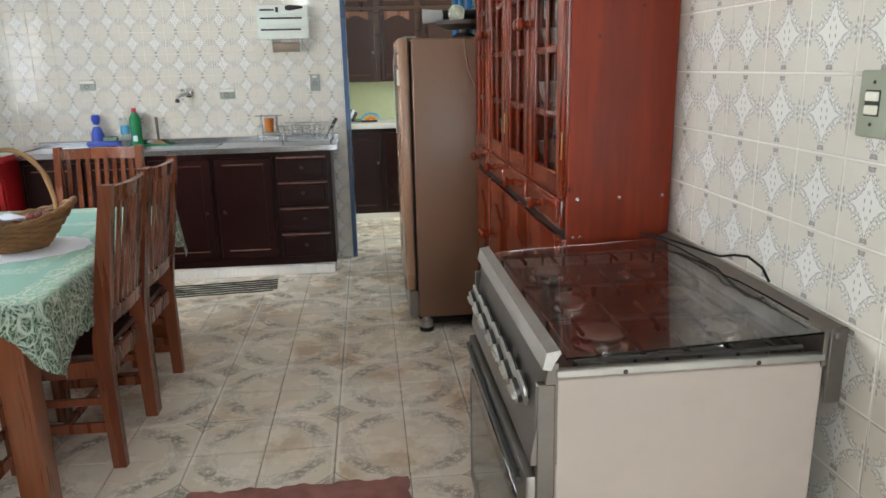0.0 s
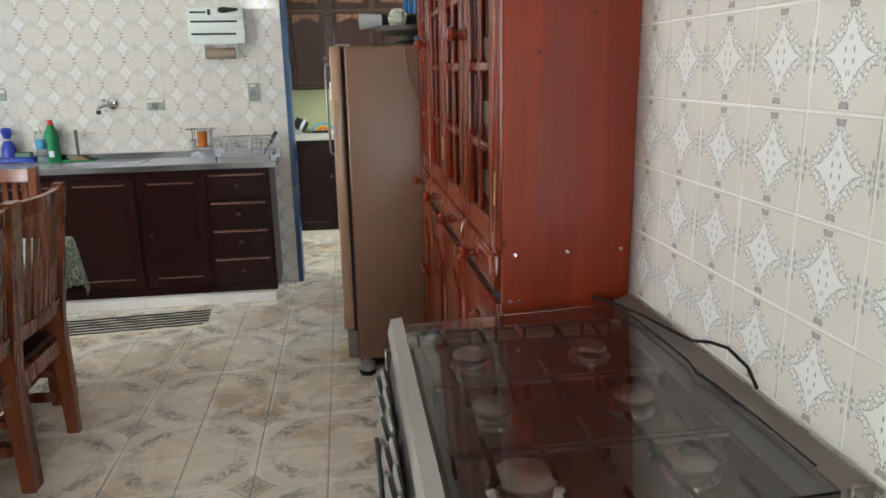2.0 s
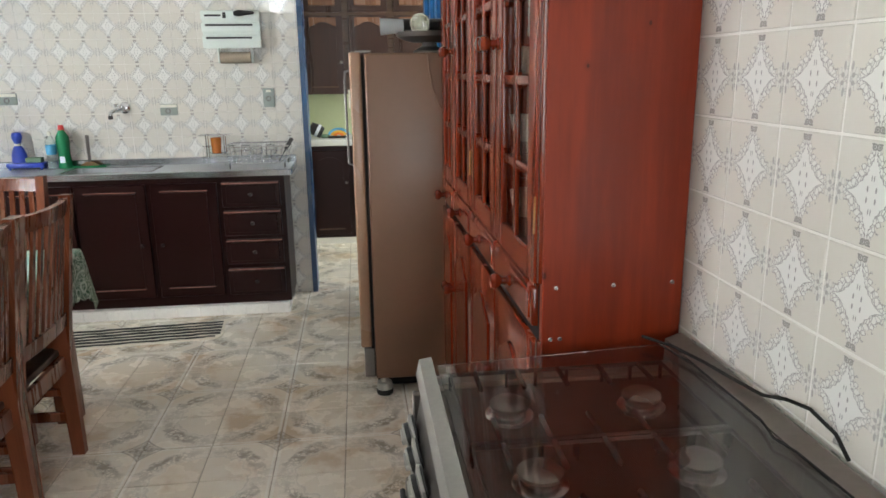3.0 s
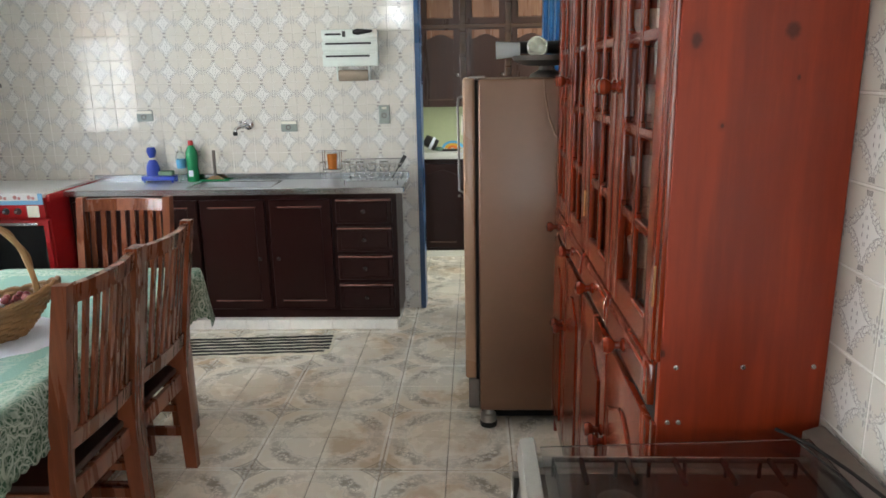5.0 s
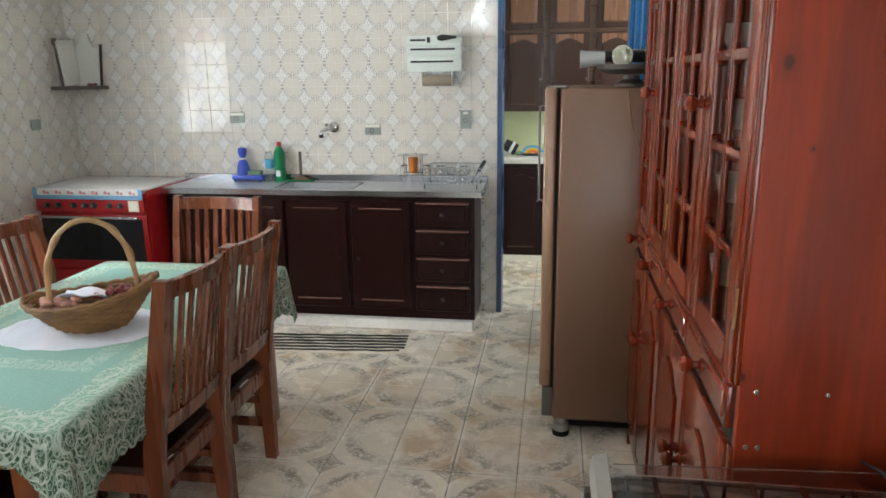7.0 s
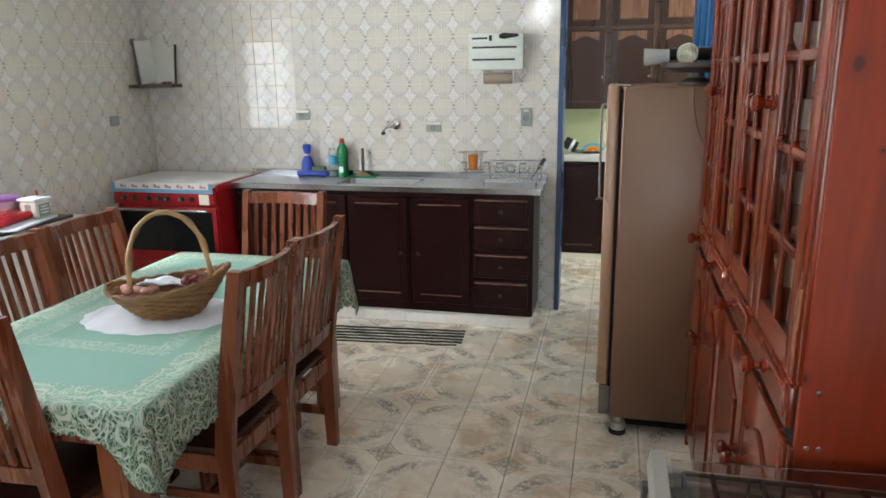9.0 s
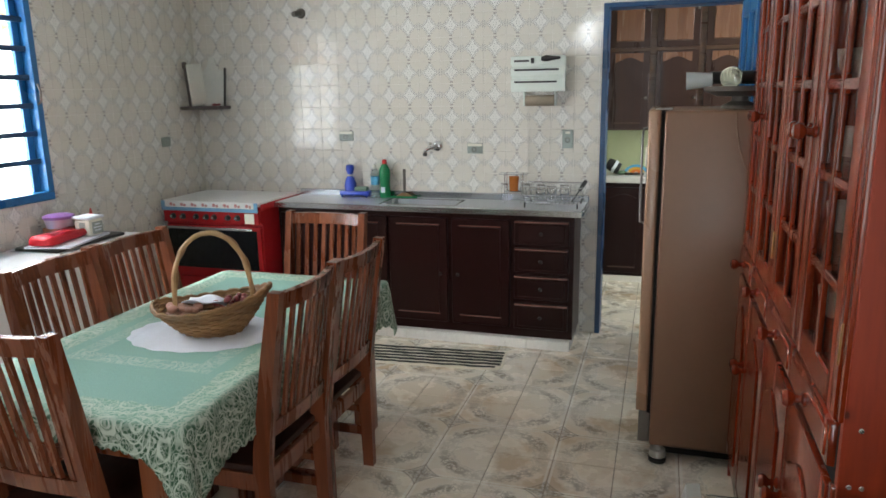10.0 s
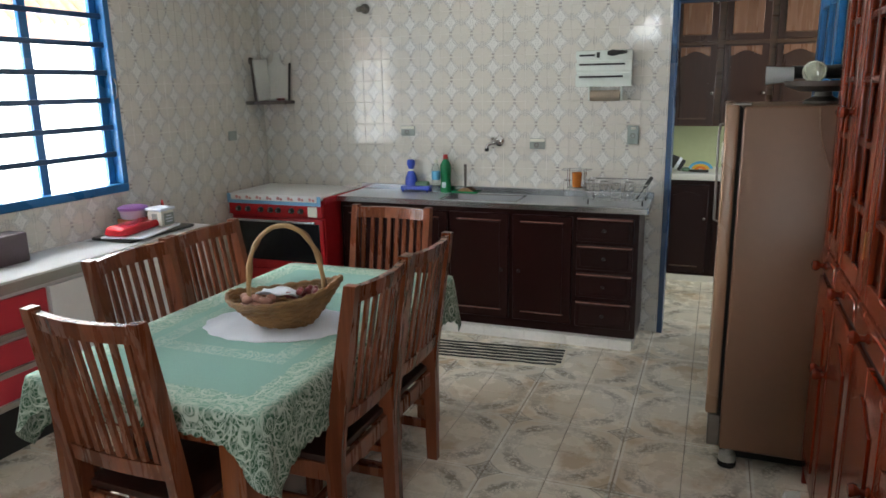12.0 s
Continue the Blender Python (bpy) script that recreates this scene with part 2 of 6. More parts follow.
    nt.links.new(ramp(nt, mid, 0.3, 0.7, 0.16, 0.34), b.inputs["Roughness"])
    bump(nt, b, mid, 0.2, 0.003)
    return m


def cloth_material():
    """Green tablecloth with a woven white lace border and hanging sides shaded darker in the colour; the UV holds
    metres from the table's centre line.
    """
    m, nt, b = material("green_lace_cloth", 0.85, 0, (0.3, 0.5, 0.4), 0.2)
    uv = nt.nodes.new("ShaderNodeUVMap")
    sep = nt.nodes.new("ShaderNodeSeparateXYZ")
    nt.links.new(uv.outputs[0], sep.inputs[0])
    u, v = calc(nt, "ABSOLUTE", sep.outputs[0]), calc(nt, "ABSOLUTE", sep.outputs[1])
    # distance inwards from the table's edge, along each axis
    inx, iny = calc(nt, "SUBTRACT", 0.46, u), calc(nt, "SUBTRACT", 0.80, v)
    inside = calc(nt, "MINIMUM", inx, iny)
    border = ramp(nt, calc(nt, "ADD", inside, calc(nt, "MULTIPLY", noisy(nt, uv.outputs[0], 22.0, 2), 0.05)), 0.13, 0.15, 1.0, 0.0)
    core = calc(nt, "MINIMUM", calc(nt, "SUBTRACT", inx, 0.20), calc(nt, "SUBTRACT", iny, 0.40))
    panel = ramp(nt, calc(nt, "ABSOLUTE", core), 0.03, 0.042, 0.7, 0.0)
    warp = node(nt, "TexNoise", Scale=9.0, Detail=2.0)
    nt.links.new(uv.outputs[0], warp.inputs["Vector"])
    bent = nt.nodes.new("ShaderNodeVectorMath")
    bent.operation = "MULTIPLY_ADD"
    nt.links.new(warp.outputs["Color"], bent.inputs[0])
    bent.inputs[1].default_value = (0.09, 0.09, 0.0)
    nt.links.new(uv.outputs[0], bent.inputs[2])
    vo = node(nt, "TexVoronoi", Scale=33.0)
    nt.links.new(bent.outputs[0], vo.inputs["Vector"])
    rings = calc(nt, "SINE", calc(nt, "MULTIPLY", vo.outputs["Distance"], 17.0))
    vo2 = node(nt, "TexVoronoi", Scale=60.0)
    vo2.feature = "DISTANCE_TO_EDGE"
    nt.links.new(uv.outputs[0], vo2.inputs["Vector"])
    web = ramp(nt, vo2.outputs["Distance"], 0.05, 0.14, 1.0, 0.0)
    vo3 = node(nt, "TexVoronoi", Scale=9.0)
    nt.links.new(bent.outputs[0], vo3.inputs["Vector"])
    swirl = ramp(nt, calc(nt, "SINE", calc(nt, "MULTIPLY", vo3.outputs["Distance"], 30.0)), 0.6, 0.9)
    lace = calc(nt, "MAXIMUM", ramp(nt, rings, 0.4, 0.75, 0.0, 0.85), calc(nt, "MULTIPLY", web, 0.5))
    lace = calc(nt, "MULTIPLY", calc(nt, "MAXIMUM", lace, swirl), ramp(nt, noisy(nt, uv.outputs[0], 16.0, 2), 0.3, 0.55, 0.55, 1.0))
    fine = noisy(nt, uv.outputs[0], 300.0, 2)
    green = blend(nt, fine, (0.215, 0.385, 0.330), (0.285, 0.475, 0.415))
    # green behind the lace; past the table's edge the hanging sides' shade is painted in
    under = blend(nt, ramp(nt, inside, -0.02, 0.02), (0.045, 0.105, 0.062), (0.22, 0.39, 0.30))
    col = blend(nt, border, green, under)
    col = blend(nt, calc(nt, "MULTIPLY", calc(nt, "MAXIMUM", border, panel), calc(nt, "MULTIPLY", lace, 0.8)), col, (0.57, 0.64, 0.555))
    nt.links.new(col, b.inputs["Base Color"])
    bump(nt, b, calc(nt, "ADD", fine, lace), 0.4, 0.002)
    return m


def cover_material():
    """White quilted stove cover."""
    return plain("white_cover", (0.72, 0.71, 0.69), 0.6, 0, 0.06, 10, 0.3)


def glow(name, colour, strength):
    m = bpy.data.materials.new(name)
    m.use_nodes = True
    nt = m.node_tree
    nt.nodes.remove(nt.nodes["Principled BSDF"])
    e = node(nt, "Emission", Strength=strength)
    e.inputs[0].default_value = (*colour, 1)
    nt.links.new(e.outputs[0], nt.nodes["Material Output"].inputs[0])
    return m


def glass(name, tint=(1, 1, 1), rough=0.0, ior=1.45):
    m, nt, b = material(name, rough, 0, tint)
    b.inputs["Transmission Weight"].default_value = 1.0
    b.inputs["IOR"].default_value = ior
    return m


TILE_WALL = wall_tile_material()
TILE_FLOOR = floor_tile_material()
GROUT_W = plain("wall_grout", (0.72, 0.695, 0.645), 0.8, 0, 0.08, 20)
GROUT_F = plain("floor_grout", (0.36, 0.30, 0.225), 0.85, 0, 0.25, 12)
PLASTER = plain("white_plaster", (0.78, 0.77, 0.74), 0.8, 0, 0.05, 4)
GREEN_WALL = plain("pale_green_paint", (0.50, 0.55, 0.33), 0.6, 0, 0.08, 5)
BLUE_PAINT = plain("blue_gloss_paint", (0.012, 0.12, 0.30), 0.3, 0, 0.2, 12)
BLUE_DARK = plain("dark_blue_paint", (0.008, 0.05, 0.13), 0.3, 0, 0.25, 12)
PINE = wood("red_lacquered_pine", (0.262, 0.029, 0.0056), (0.155, 0.0165, 0.004), 0.36, 2, 0.75, True, 0.0, 0.08, 0.3)
PINE_H = wood("red_lacquered_pine_frame", (0.195, 0.026, 0.0065), (0.125, 0.0155, 0.0045), 0.22, 2, 0.8, False, 0.4, 0.0, 0.4)
MAHOGANY = wood("dark_mahogany", (0.0165, 0.0037, 0.0031), (0.0158, 0.0035, 0.0029), 0.30, 2, 0.8, False, 0.0, 0.0, 0.19, 0.04)
WALNUT = wood("walnut_front", (0.036, 0.013, 0.008), (0.024, 0.009, 0.006), 0.32, 2, 0.8, False, 0.0, 0.0, 0.4)
WALNUT_LIGHT = wood("walnut_trim", (0.085, 0.040, 0.021), (0.05, 0.023, 0.013), 0.3, 0, 1.2)
CHAIR_WOOD = wood("reddish_chair_wood", (0.215, 0.062, 0.025), (0.105, 0.027, 0.0115), 0.27, 2, 1.2, False, 0.15, 0.08, 0.4)
CHAIR_SEAT = wood("dark_seat_wood", (0.05, 0.016, 0.010), (0.025, 0.008, 0.006), 0.4, 1, 1.0)
# lighter walnut: light on the pantry's panels and arched rails is in the colour
WALNUT_LIT = wood("lit_walnut", (0.185, 0.085, 0.048), (0.125, 0.056, 0.032), 0.26, 2, 1.0)
BURNER_CAP = plain("sooty_burner_cap", (0.30, 0.28, 0.26), 0.3, 0.8, 0.3, 30, 0.1)
HANDLE_GREY = plain("dull_grey_handle", (0.16, 0.15, 0.14), 0.4, 0.3, 0.1, 20, 0)
GRATE = plain("dull_enamelled_grate", (0.055, 0.052, 0.05), 0.45, 0.5, 0.3, 30, 0.1)
BRASS = plain("dull_brass", (0.30, 0.20, 0.08), 0.35, 0.9, 0.1, 20, 0)
STRIP = plain("brownish_grey_steel", (0.20, 0.178, 0.155), 0.42, 0.6, 0.12, 12, 0.1)
# pale colour carries the highlights on the sink cabinet's mouldings and drawer lips
EDGE_SHINE = plain("moulding_highlight", (0.23, 0.115, 0.09), 0.25, 0, 0.1, 10, 0)
TABLE_WOOD = wood("orange_table_wood", (0.26, 0.075, 0.022), (0.16, 0.040, 0.014), 0.3, 2, 1.0, False, 0.3)
FRIDGE = plain("brown_enamel", (0.172, 0.090, 0.052), 0.36, 0, 0.05, 6, 0.05)
FRIDGE_DOOR = plain("tan_enamel_door", (0.33, 0.20, 0.125), 0.25, 0, 0.05, 6, 0.05)
BLACK_RUBBER = plain("black_rubber", (0.012, 0.011, 0.010), 0.75, 0, 0.2, 10, 0.12, 0.2)
CHROME = plain("chrome", (0.62, 0.62, 0.62), 0.14, 1.0, 0.05, 20, 0)
STEEL = plain("brushed_steel", (0.56, 0.58, 0.605), 0.42, 1.0, 0.08, 9, 0.0)
STEEL_EDGE = plain("polished_steel_edge", (0.50, 0.52, 0.54), 0.2, 1.0, 0.15, 14, 0.1)
DULL_STEEL = plain("dull_grey_steel", (0.165, 0.15, 0.135), 0.36, 0.85, 0.12, 16, 0.1)
ALU = plain("worn_aluminium", (0.42, 0.41, 0.38), 0.4, 0.8, 0.1, 18, 0.1)
CREAM_ENAMEL = plain("cream_enamel", (0.40, 0.345, 0.30), 0.35, 0, 0.05, 4, 0.05)
BLACK_ENAMEL = plain("black_enamel", (0.014, 0.013, 0.013), 0.2, 0, 0.2, 12, 0.05)
BLACK_GLASS = plain("black_oven_glass", (0.008, 0.009, 0.011), 0.05, 0, 0.1, 8, 0)
RED_ENAMEL = plain("red_enamel", (0.38, 0.016, 0.020), 0.22, 0, 0.08, 8, 0.05)
RED_LAMINATE = plain("red_laminate", (0.45, 0.028, 0.045), 0.3, 0, 0.06, 8, 0.05)
WHITE_LAMINATE = plain("white_laminate", (0.70, 0.70, 0.70), 0.3, 0, 0.05, 6, 0.05)
WHITE_TILE = plain("white_glazed_tile", (0.80, 0.775, 0.73), 0.2, 0, 0.1, 8, 0.1)
GREY_PLASTIC = plain("grey_green_plastic", (0.27, 0.31, 0.28), 0.4, 0, 0.06, 10)
SAGE_PLASTIC = plain("sage_plastic", (0.27, 0.29, 0.22), 0.4, 0, 0.06, 10)
IVORY = plain("ivory_plastic", (0.72, 0.70, 0.60), 0.35, 0, 0.05, 10)
WHITE_PLASTIC = plain("pale_mint_plastic", (0.66, 0.71, 0.66), 0.35, 0, 0.05, 10)
BLACK_PLASTIC = plain("black_plastic", (0.012, 0.012, 0.012), 0.35, 0, 0.2, 10)
GREEN_PLASTIC = plain("green_plastic", (0.010, 0.20, 0.075), 0.25, 0, 0.12, 14, 0.05)
BLUE_PLASTIC = plain("blue_plastic", (0.030, 0.065, 0.42), 0.3, 0, 0.12, 14, 0.05)
RED_PLASTIC = plain("red_plastic", (0.50, 0.02, 0.02), 0.3, 0, 0.1, 14, 0.05)
PURPLE = plain("purple_plastic", (0.23, 0.10, 0.32), 0.35, 0, 0.1, 14)
YELLOW = plain("yellow_fabric", (0.62, 0.36, 0.04), 0.7, 0, 0.1, 20)
SKYBLUE = plain("sky_blue_fabric", (0.10, 0.38, 0.62), 0.7, 0, 0.1, 20)
ORANGE = plain("orange_fabric", (0.62, 0.16, 0.03), 0.7, 0, 0.1, 20)
AMBER = plain("amber_liquid", (0.42, 0.13, 0.02), 0.2, 0, 0.1, 20)
PAPER = plain("brown_paper_roll", (0.30, 0.24, 0.18), 0.9, 0, 0.1, 30)
WICKER = plain("wicker", (0.225, 0.115, 0.042), 0.6, 0, 0.35, 40, 0.5)
LINEN = plain("white_linen", (0.72, 0.76, 0.84), 0.85, 0, 0.06, 30, 0.6)
GRAPE = plain("red_grape", (0.22, 0.045, 0.05), 0.3, 0, 0.4, 40, 0.1)
FOOD = plain("pinkish_fruit", (0.40, 0.20, 0.15), 0.5, 0, 0.35, 40, 0.1)
MARBLE = plain("pale_cutting_board", (0.62, 0.62, 0.57), 0.4, 0, 0.08, 8)
GREYWOOD = plain("grey_weathered_wood", (0.11, 0.09, 0.08), 0.6, 0, 0.3, 20, 0.3)
RUG = plain("dusty_red_rug", (0.30, 0.13, 0.11), 0.95, 0, 0.3, 60, 0.8)
MAT_PALE = plain("cream_woven_cotton", (0.74, 0.68, 0.56), 0.95, 0, 0.12, 40, 0.8)
MAT_DARK = plain("black_woven_cotton", (0.022, 0.022, 0.020), 0.95, 0, 0.3, 40, 0.8)
CLOTH = cloth_material()
COVER = cover_material()
COVER_BLUE = plain("blue_cover_trim", (0.16, 0.35, 0.55), 0.7, 0, 0.1, 20)
COVER_ROSE = plain("rose_print", (0.55, 0.25, 0.24), 0.7, 0, 0.2, 30)
SPONGE = plain("green_sponge", (0.16, 0.26, 0.17), 0.9, 0, 0.2, 40, 0.6)
CLEAR = glass("clear_glass")
PANE = glass("cabinet_pane", (0.92, 0.95, 0.93))
LID_GLASS = glass("smoked_stove_lid", (0.76, 0.74, 0.72))
FROSTED = glass("frosted_plastic", (0.72, 0.75, 0.75), 0.28, 1.35)
FROSTED.node_tree.nodes["Principled BSDF"].inputs["Transmission Weight"].default_value = 0.55
LENS = plain("greenish_reflector", (0.42, 0.43, 0.34), 0.10, 0.75, 0.5, 60, 0.8)
CLEAR_PLASTIC = glass("clear_plastic", (0.86, 0.92, 0.92), 0.12, 1.3)


# ---- building helpers ----
def box(bm, x0, x1, y0, y1, z0, z1, bev=0.0, seg=1):
    m = Matrix.LocRotScale(((x0 + x1) / 2, (y0 + y1) / 2, (z0 + z1) / 2), None, (abs(x1 - x0), abs(y1 - y0), abs(z1 - z0)))
    r = bmesh.ops.create_cube(bm, size=1.0, matrix=m)
    if bev:
        edges = {e for v in r["verts"] for e in v.link_edges}
        bmesh.ops.bevel(bm, geom=list(edges), offset=bev, segments=seg, affect="EDGES", profile=0.5)
    return bm


def rod(bm, a, b, r0, r1=None, seg=12):
    a, b = Vector(a), Vector(b)
    q = (b - a).to_track_quat("Z", "Y").to_matrix().to_4x4()
    bmesh.ops.create_cone(bm, cap_ends=True, segments=seg, radius1=r0, radius2=r0 if r1 is None else r1,
                          depth=(b - a).length, matrix=Matrix.Translation((a + b) / 2) @ q)
    return bm


def lathe(bm, prof, m=None, seg=20):
    """Turns (radius, height) pairs round the z axis, then places them by m."""
    m = m or Matrix()
    rings = []
    for r, z in prof:
        if r < 1e-5:
            rings.append([bm.verts.new(m @ Vector((0, 0, z)))])
        else:
            rings.append([bm.verts.new(m @ Vector((r * math.cos(2 * math.pi * i / seg), r * math.sin(2 * math.pi * i / seg), z))) for i in range(seg)])
    for a, b in zip(rings, rings[1:]):
        for i in range(seg):
            j = (i + 1) % seg
            if len(a) == 1 and len(b) > 1:
                bm.faces.new((a[0], b[j], b[i]))
            elif len(b) == 1 and len(a) > 1:
                bm.faces.new((a[i], a[j], b[0]))
            elif len(a) > 1:
                bm.faces.new((a[i], a[j], b[j], b[i]))
    return bm


def tube(bm, pts, r, seg=8, closed=False):
    pts = [Vector(p) for p in pts]
    n = len(pts)
    rings = []
    side = None
    for i, p in enumerate(pts):
        d = (pts[(i + 1) % n] - pts[i - 1]) if closed else (pts[min(i + 1, n - 1)] - pts[max(i - 1, 0)])
        d.normalize()
        if side is None:
            side = d.orthogonal().normalized()
        side = (side - d * side.dot(d)).normalized()
        up = d.cross(side)
        rr = r(i / (n - 1)) if callable(r) else r
        rings.append([bm.verts.new(p + side * rr * math.cos(2 * math.pi * k / seg) + up * rr * math.sin(2 * math.pi * k / seg)) for k in range(seg)])
    for i in range(n if closed else n - 1):
        a, b = rings[i], rings[(i + 1) % n]
        for k in range(seg):
            bm.faces.new((a[k], a[(k + 1) % seg], b[(k + 1) % seg], b[k]))
    if not closed:
        bm.faces.new(rings[0][::-1]), bm.faces.new(rings[-1])
    return bm


def slab(bm, outline, axis, a, b):
    """A plate: the outline (pairs) in the plane across the axis, between a and b along it."""
    def at(p, d):
        return ((d, p[0], p[1]), (p[0], d, p[1]), (p[0], p[1], d))[axis]
    lo = [bm.verts.new(at(p, a)) for p in outline]
    hi = [bm.verts.new(at(p, b)) for p in outline]
    bm.faces.new(lo), bm.faces.new(hi[::-1])
    for i in range(len(outline)):
        j = (i + 1) % len(outline)
        bm.faces.new((lo[i], hi[i], hi[j], lo[j]))
    return bm


def ball(bm, c, r, m=None, seg=10):
    mm = Matrix.Translation(c) @ (m or Matrix())
    bmesh.ops.create_uvsphere(bm, u_segments=seg, v_segments=max(6, seg * 2 // 3), radius=r, matrix=mm)
    return bm


def bm_():
    return bmesh.new()


def mesh_of(name, bm, mat, shift=None, sharp=38):
    bmesh.ops.recalc_face_normals(bm, faces=bm.faces[:])
    me = bpy.data.meshes.new(name)
    bm.to_mesh(me)
    bm.free()
    if shift is not None:
        me.transform(Matrix.Translation(-shift))
    me.materials.append(mat)
    me.polygons.foreach_set("use_smooth", [True] * len(me.polygons))
    me.set_sharp_from_angle(angle=radians(sharp))
    return me


def thing(name, at, label, category, group="", kind=""):
    ob = new(name)
    ob.empty_display_size = 0.1
    ob.location = at
    return tagged(ob, label, category, group, kind)


def root_at(ob):
    p = Vector((0, 0, 0))
    while ob:
        p += ob.location
        ob = ob.parent
    return p


def part(name, bm, mat, parent, label="", sharp=38):
    """One mesh, built in world metres, under a thing or a part."""
    ob = new(name, mesh_of(name, bm, mat, root_at(parent), sharp))
    ob.parent = parent
    return tagged(ob, label)


def solid(name, bm, mat, label, category, kind="", group=""):
    """A thing of one mesh, its origin at the middle of its base."""
    bm.verts.ensure_lookup_table()
    xs, ys, zs = zip(*(v.co[:] for v in bm.verts))
    at = Vector(((min(xs) + max(xs)) / 2, (min(ys) + max(ys)) / 2, min(zs)))
    ob = new(name, mesh_of(name, bm, mat, at))
    ob.location = at
    return tagged(ob, label, category, group, kind)


# ---- the setting ----
XL, XR, YB, YF, ZC = -3.24, 0.851, 5.52, -1.2, 2.9
DOOR_X0, DOOR_X1, DOOR_Z = -0.165, 0.64, 2.152


def structure(name, boxes, mat, label, category):
    bm = bm_()
    for b in boxes:
        box(bm, *b)
    ob = new(name, mesh_of(name, bm, mat))
    return tagged(ob, label, category, kind="structure")


floor = structure("floor", [(-3.5, 2.2, -1.4, 7.7, -0.12, -0.004)], GROUT_F, "beige patterned ceramic floor with stained dark grout", "floor")
ceiling = structure("ceiling", [(-3.4, 2.2, -1.4, 7.7, ZC, ZC + 0.1)], PLASTER, "plain white plastered ceiling above the kitchen", "ceiling")
WIN = (2.15, 4.045, 1.075, 2.26)
wall_left = structure("wall_left", [
    (XL - 0.16, XL, YF, WIN[0], 0, ZC), (XL - 0.16, XL, WIN[1], YB + 0.15, 0, ZC),
    (XL - 0.16, XL, WIN[0], WIN[1], 0, WIN[2]), (XL - 0.16, XL, WIN[0], WIN[1], WIN[3], ZC)],
    GROUT_W, "wall tiled to the ceiling in beige star tiles, with a window", "wall")
wall_back = structure("wall_back", [
    (XL, DOOR_X0 - 0.03, YB, YB + 0.15, 0, ZC), (DOOR_X0 - 0.03, DOOR_X1 + 0.03, YB, YB + 0.15, DOOR_Z + 0.03, ZC),
    (DOOR_X1 + 0.03, XR, YB, YB + 0.15, 0, ZC)], GROUT_W, "wall tiled in beige star tiles behind the sink, with a doorway", "wall")
wall_right = structure("wall_right", [(XR, XR + 0.15, YF, YB + 0.15, 0, ZC)], GROUT_W, "wall tiled in beige star tiles beside the stove", "wall")
wall_front = structure("wall_front", [
    (XL, -1.08, YF - 0.15, YF, 0, ZC), (-1.08, -0.78, YF - 0.15, YF, 0, 2.40), (-1.08, -0.78, YF - 0.15, YF, 2.68, ZC),
    (-0.78, -0.15, YF - 0.15, YF, 0, ZC), (-0.15, 0.75, YF - 0.15, YF, 2.1, ZC), (0.75, XR, YF - 0.15, YF, 0, ZC)],
    PLASTER, "plain pale wall with an open doorway and a small high window", "wall")
scullery_walls = structure("wall_scullery", [
    (-1.35, 2.1, 7.45, 7.6, 0, ZC), (-1.35, -1.2, YB + 0.15, 7.45, 0, ZC),
    (1.9, 2.05, YB + 0.15, 5.85, 0, ZC), (1.9, 2.05, 6.85, 7.45, 0, ZC), (1.9, 2.05, 5.85, 6.85, 0, 1.0), (1.9, 2.05, 5.85, 6.85, 2.3, ZC),
    (XR + 0.15, 1.9, YB, YB + 0.15, 0, ZC)], GREEN_WALL, "pale green painted wall of the back pantry", "wall")

# what lies outside the openings
def backdrop(name, corners, colour, strength, label):
    bm = bm_()
    bm.faces.new([bm.verts.new(c) for c in corners])
    ob = new(name, mesh_of(name, bm, glow(name, colour, strength)))
    return tagged(ob, label, "backdrop", kind="structure")


backdrop("backdrop_side", [(-4.6, 0.2, 0.2), (-4.6, 6.2, 0.2), (-4.6, 6.2, 3.6), (-4.6, 0.2, 3.6)], (0.93, 0.98, 1.0), GLOW_SIDE, "bright white daylit yard wall outside the window")
backdrop("backdrop_rear", [(-0.6, -1.9, 0.0), (1.2, -1.9, 0.0), (1.2, -1.9, 2.4), (-0.6, -1.9, 2.4)], (0.93, 0.97, 1.0), GLOW_REAR, "bright daylight beyond the open doorway")
backdrop("backdrop_high", [(-1.3, -1.7, 2.3), (-0.6, -1.7, 2.3), (-0.6, -1.7, 2.85), (-1.3, -1.7, 2.85)], (0.9, 0.97, 1.0), GLOW_HIGH, "bright daylight beyond the small high window")
# unseen pantry window, its side assumed, added to light the cabinets
backdrop("backdrop_pantry", [(2.5, 5.5, 0.8), (2.5, 7.2, 0.8), (2.5, 7.2, 2.5), (2.5, 5.5, 2.5)], (0.96, 0.98, 1.0), GLOW_SCULLERY, "bright daylight outside an assumed, unseen pantry window")

# eaves of clay roof tiles outside the window
roof = thing("roof_eaves", (-4.3, 3.0, 2.05), "row of clay roof tiles in daylight outside", "roof")
CLAY = plain("sunlit_clay", (0.62, 0.36, 0.24), 0.8, 0, 0.2, 20)
bm = bm_()
for i in range(44):
    y = 1.0 + i * 0.11
    rod(bm, (-4.55, y, 2.40), (-4.28, y, 2.12), 0.05, 0.055, 10)
part("clay_tiles", bm, CLAY, roof)
part("eaves_board", box(bm_(), -4.585, -4.55, 0.9, 5.9, 2.05, 2.6, 0.004), PLASTER, roof)

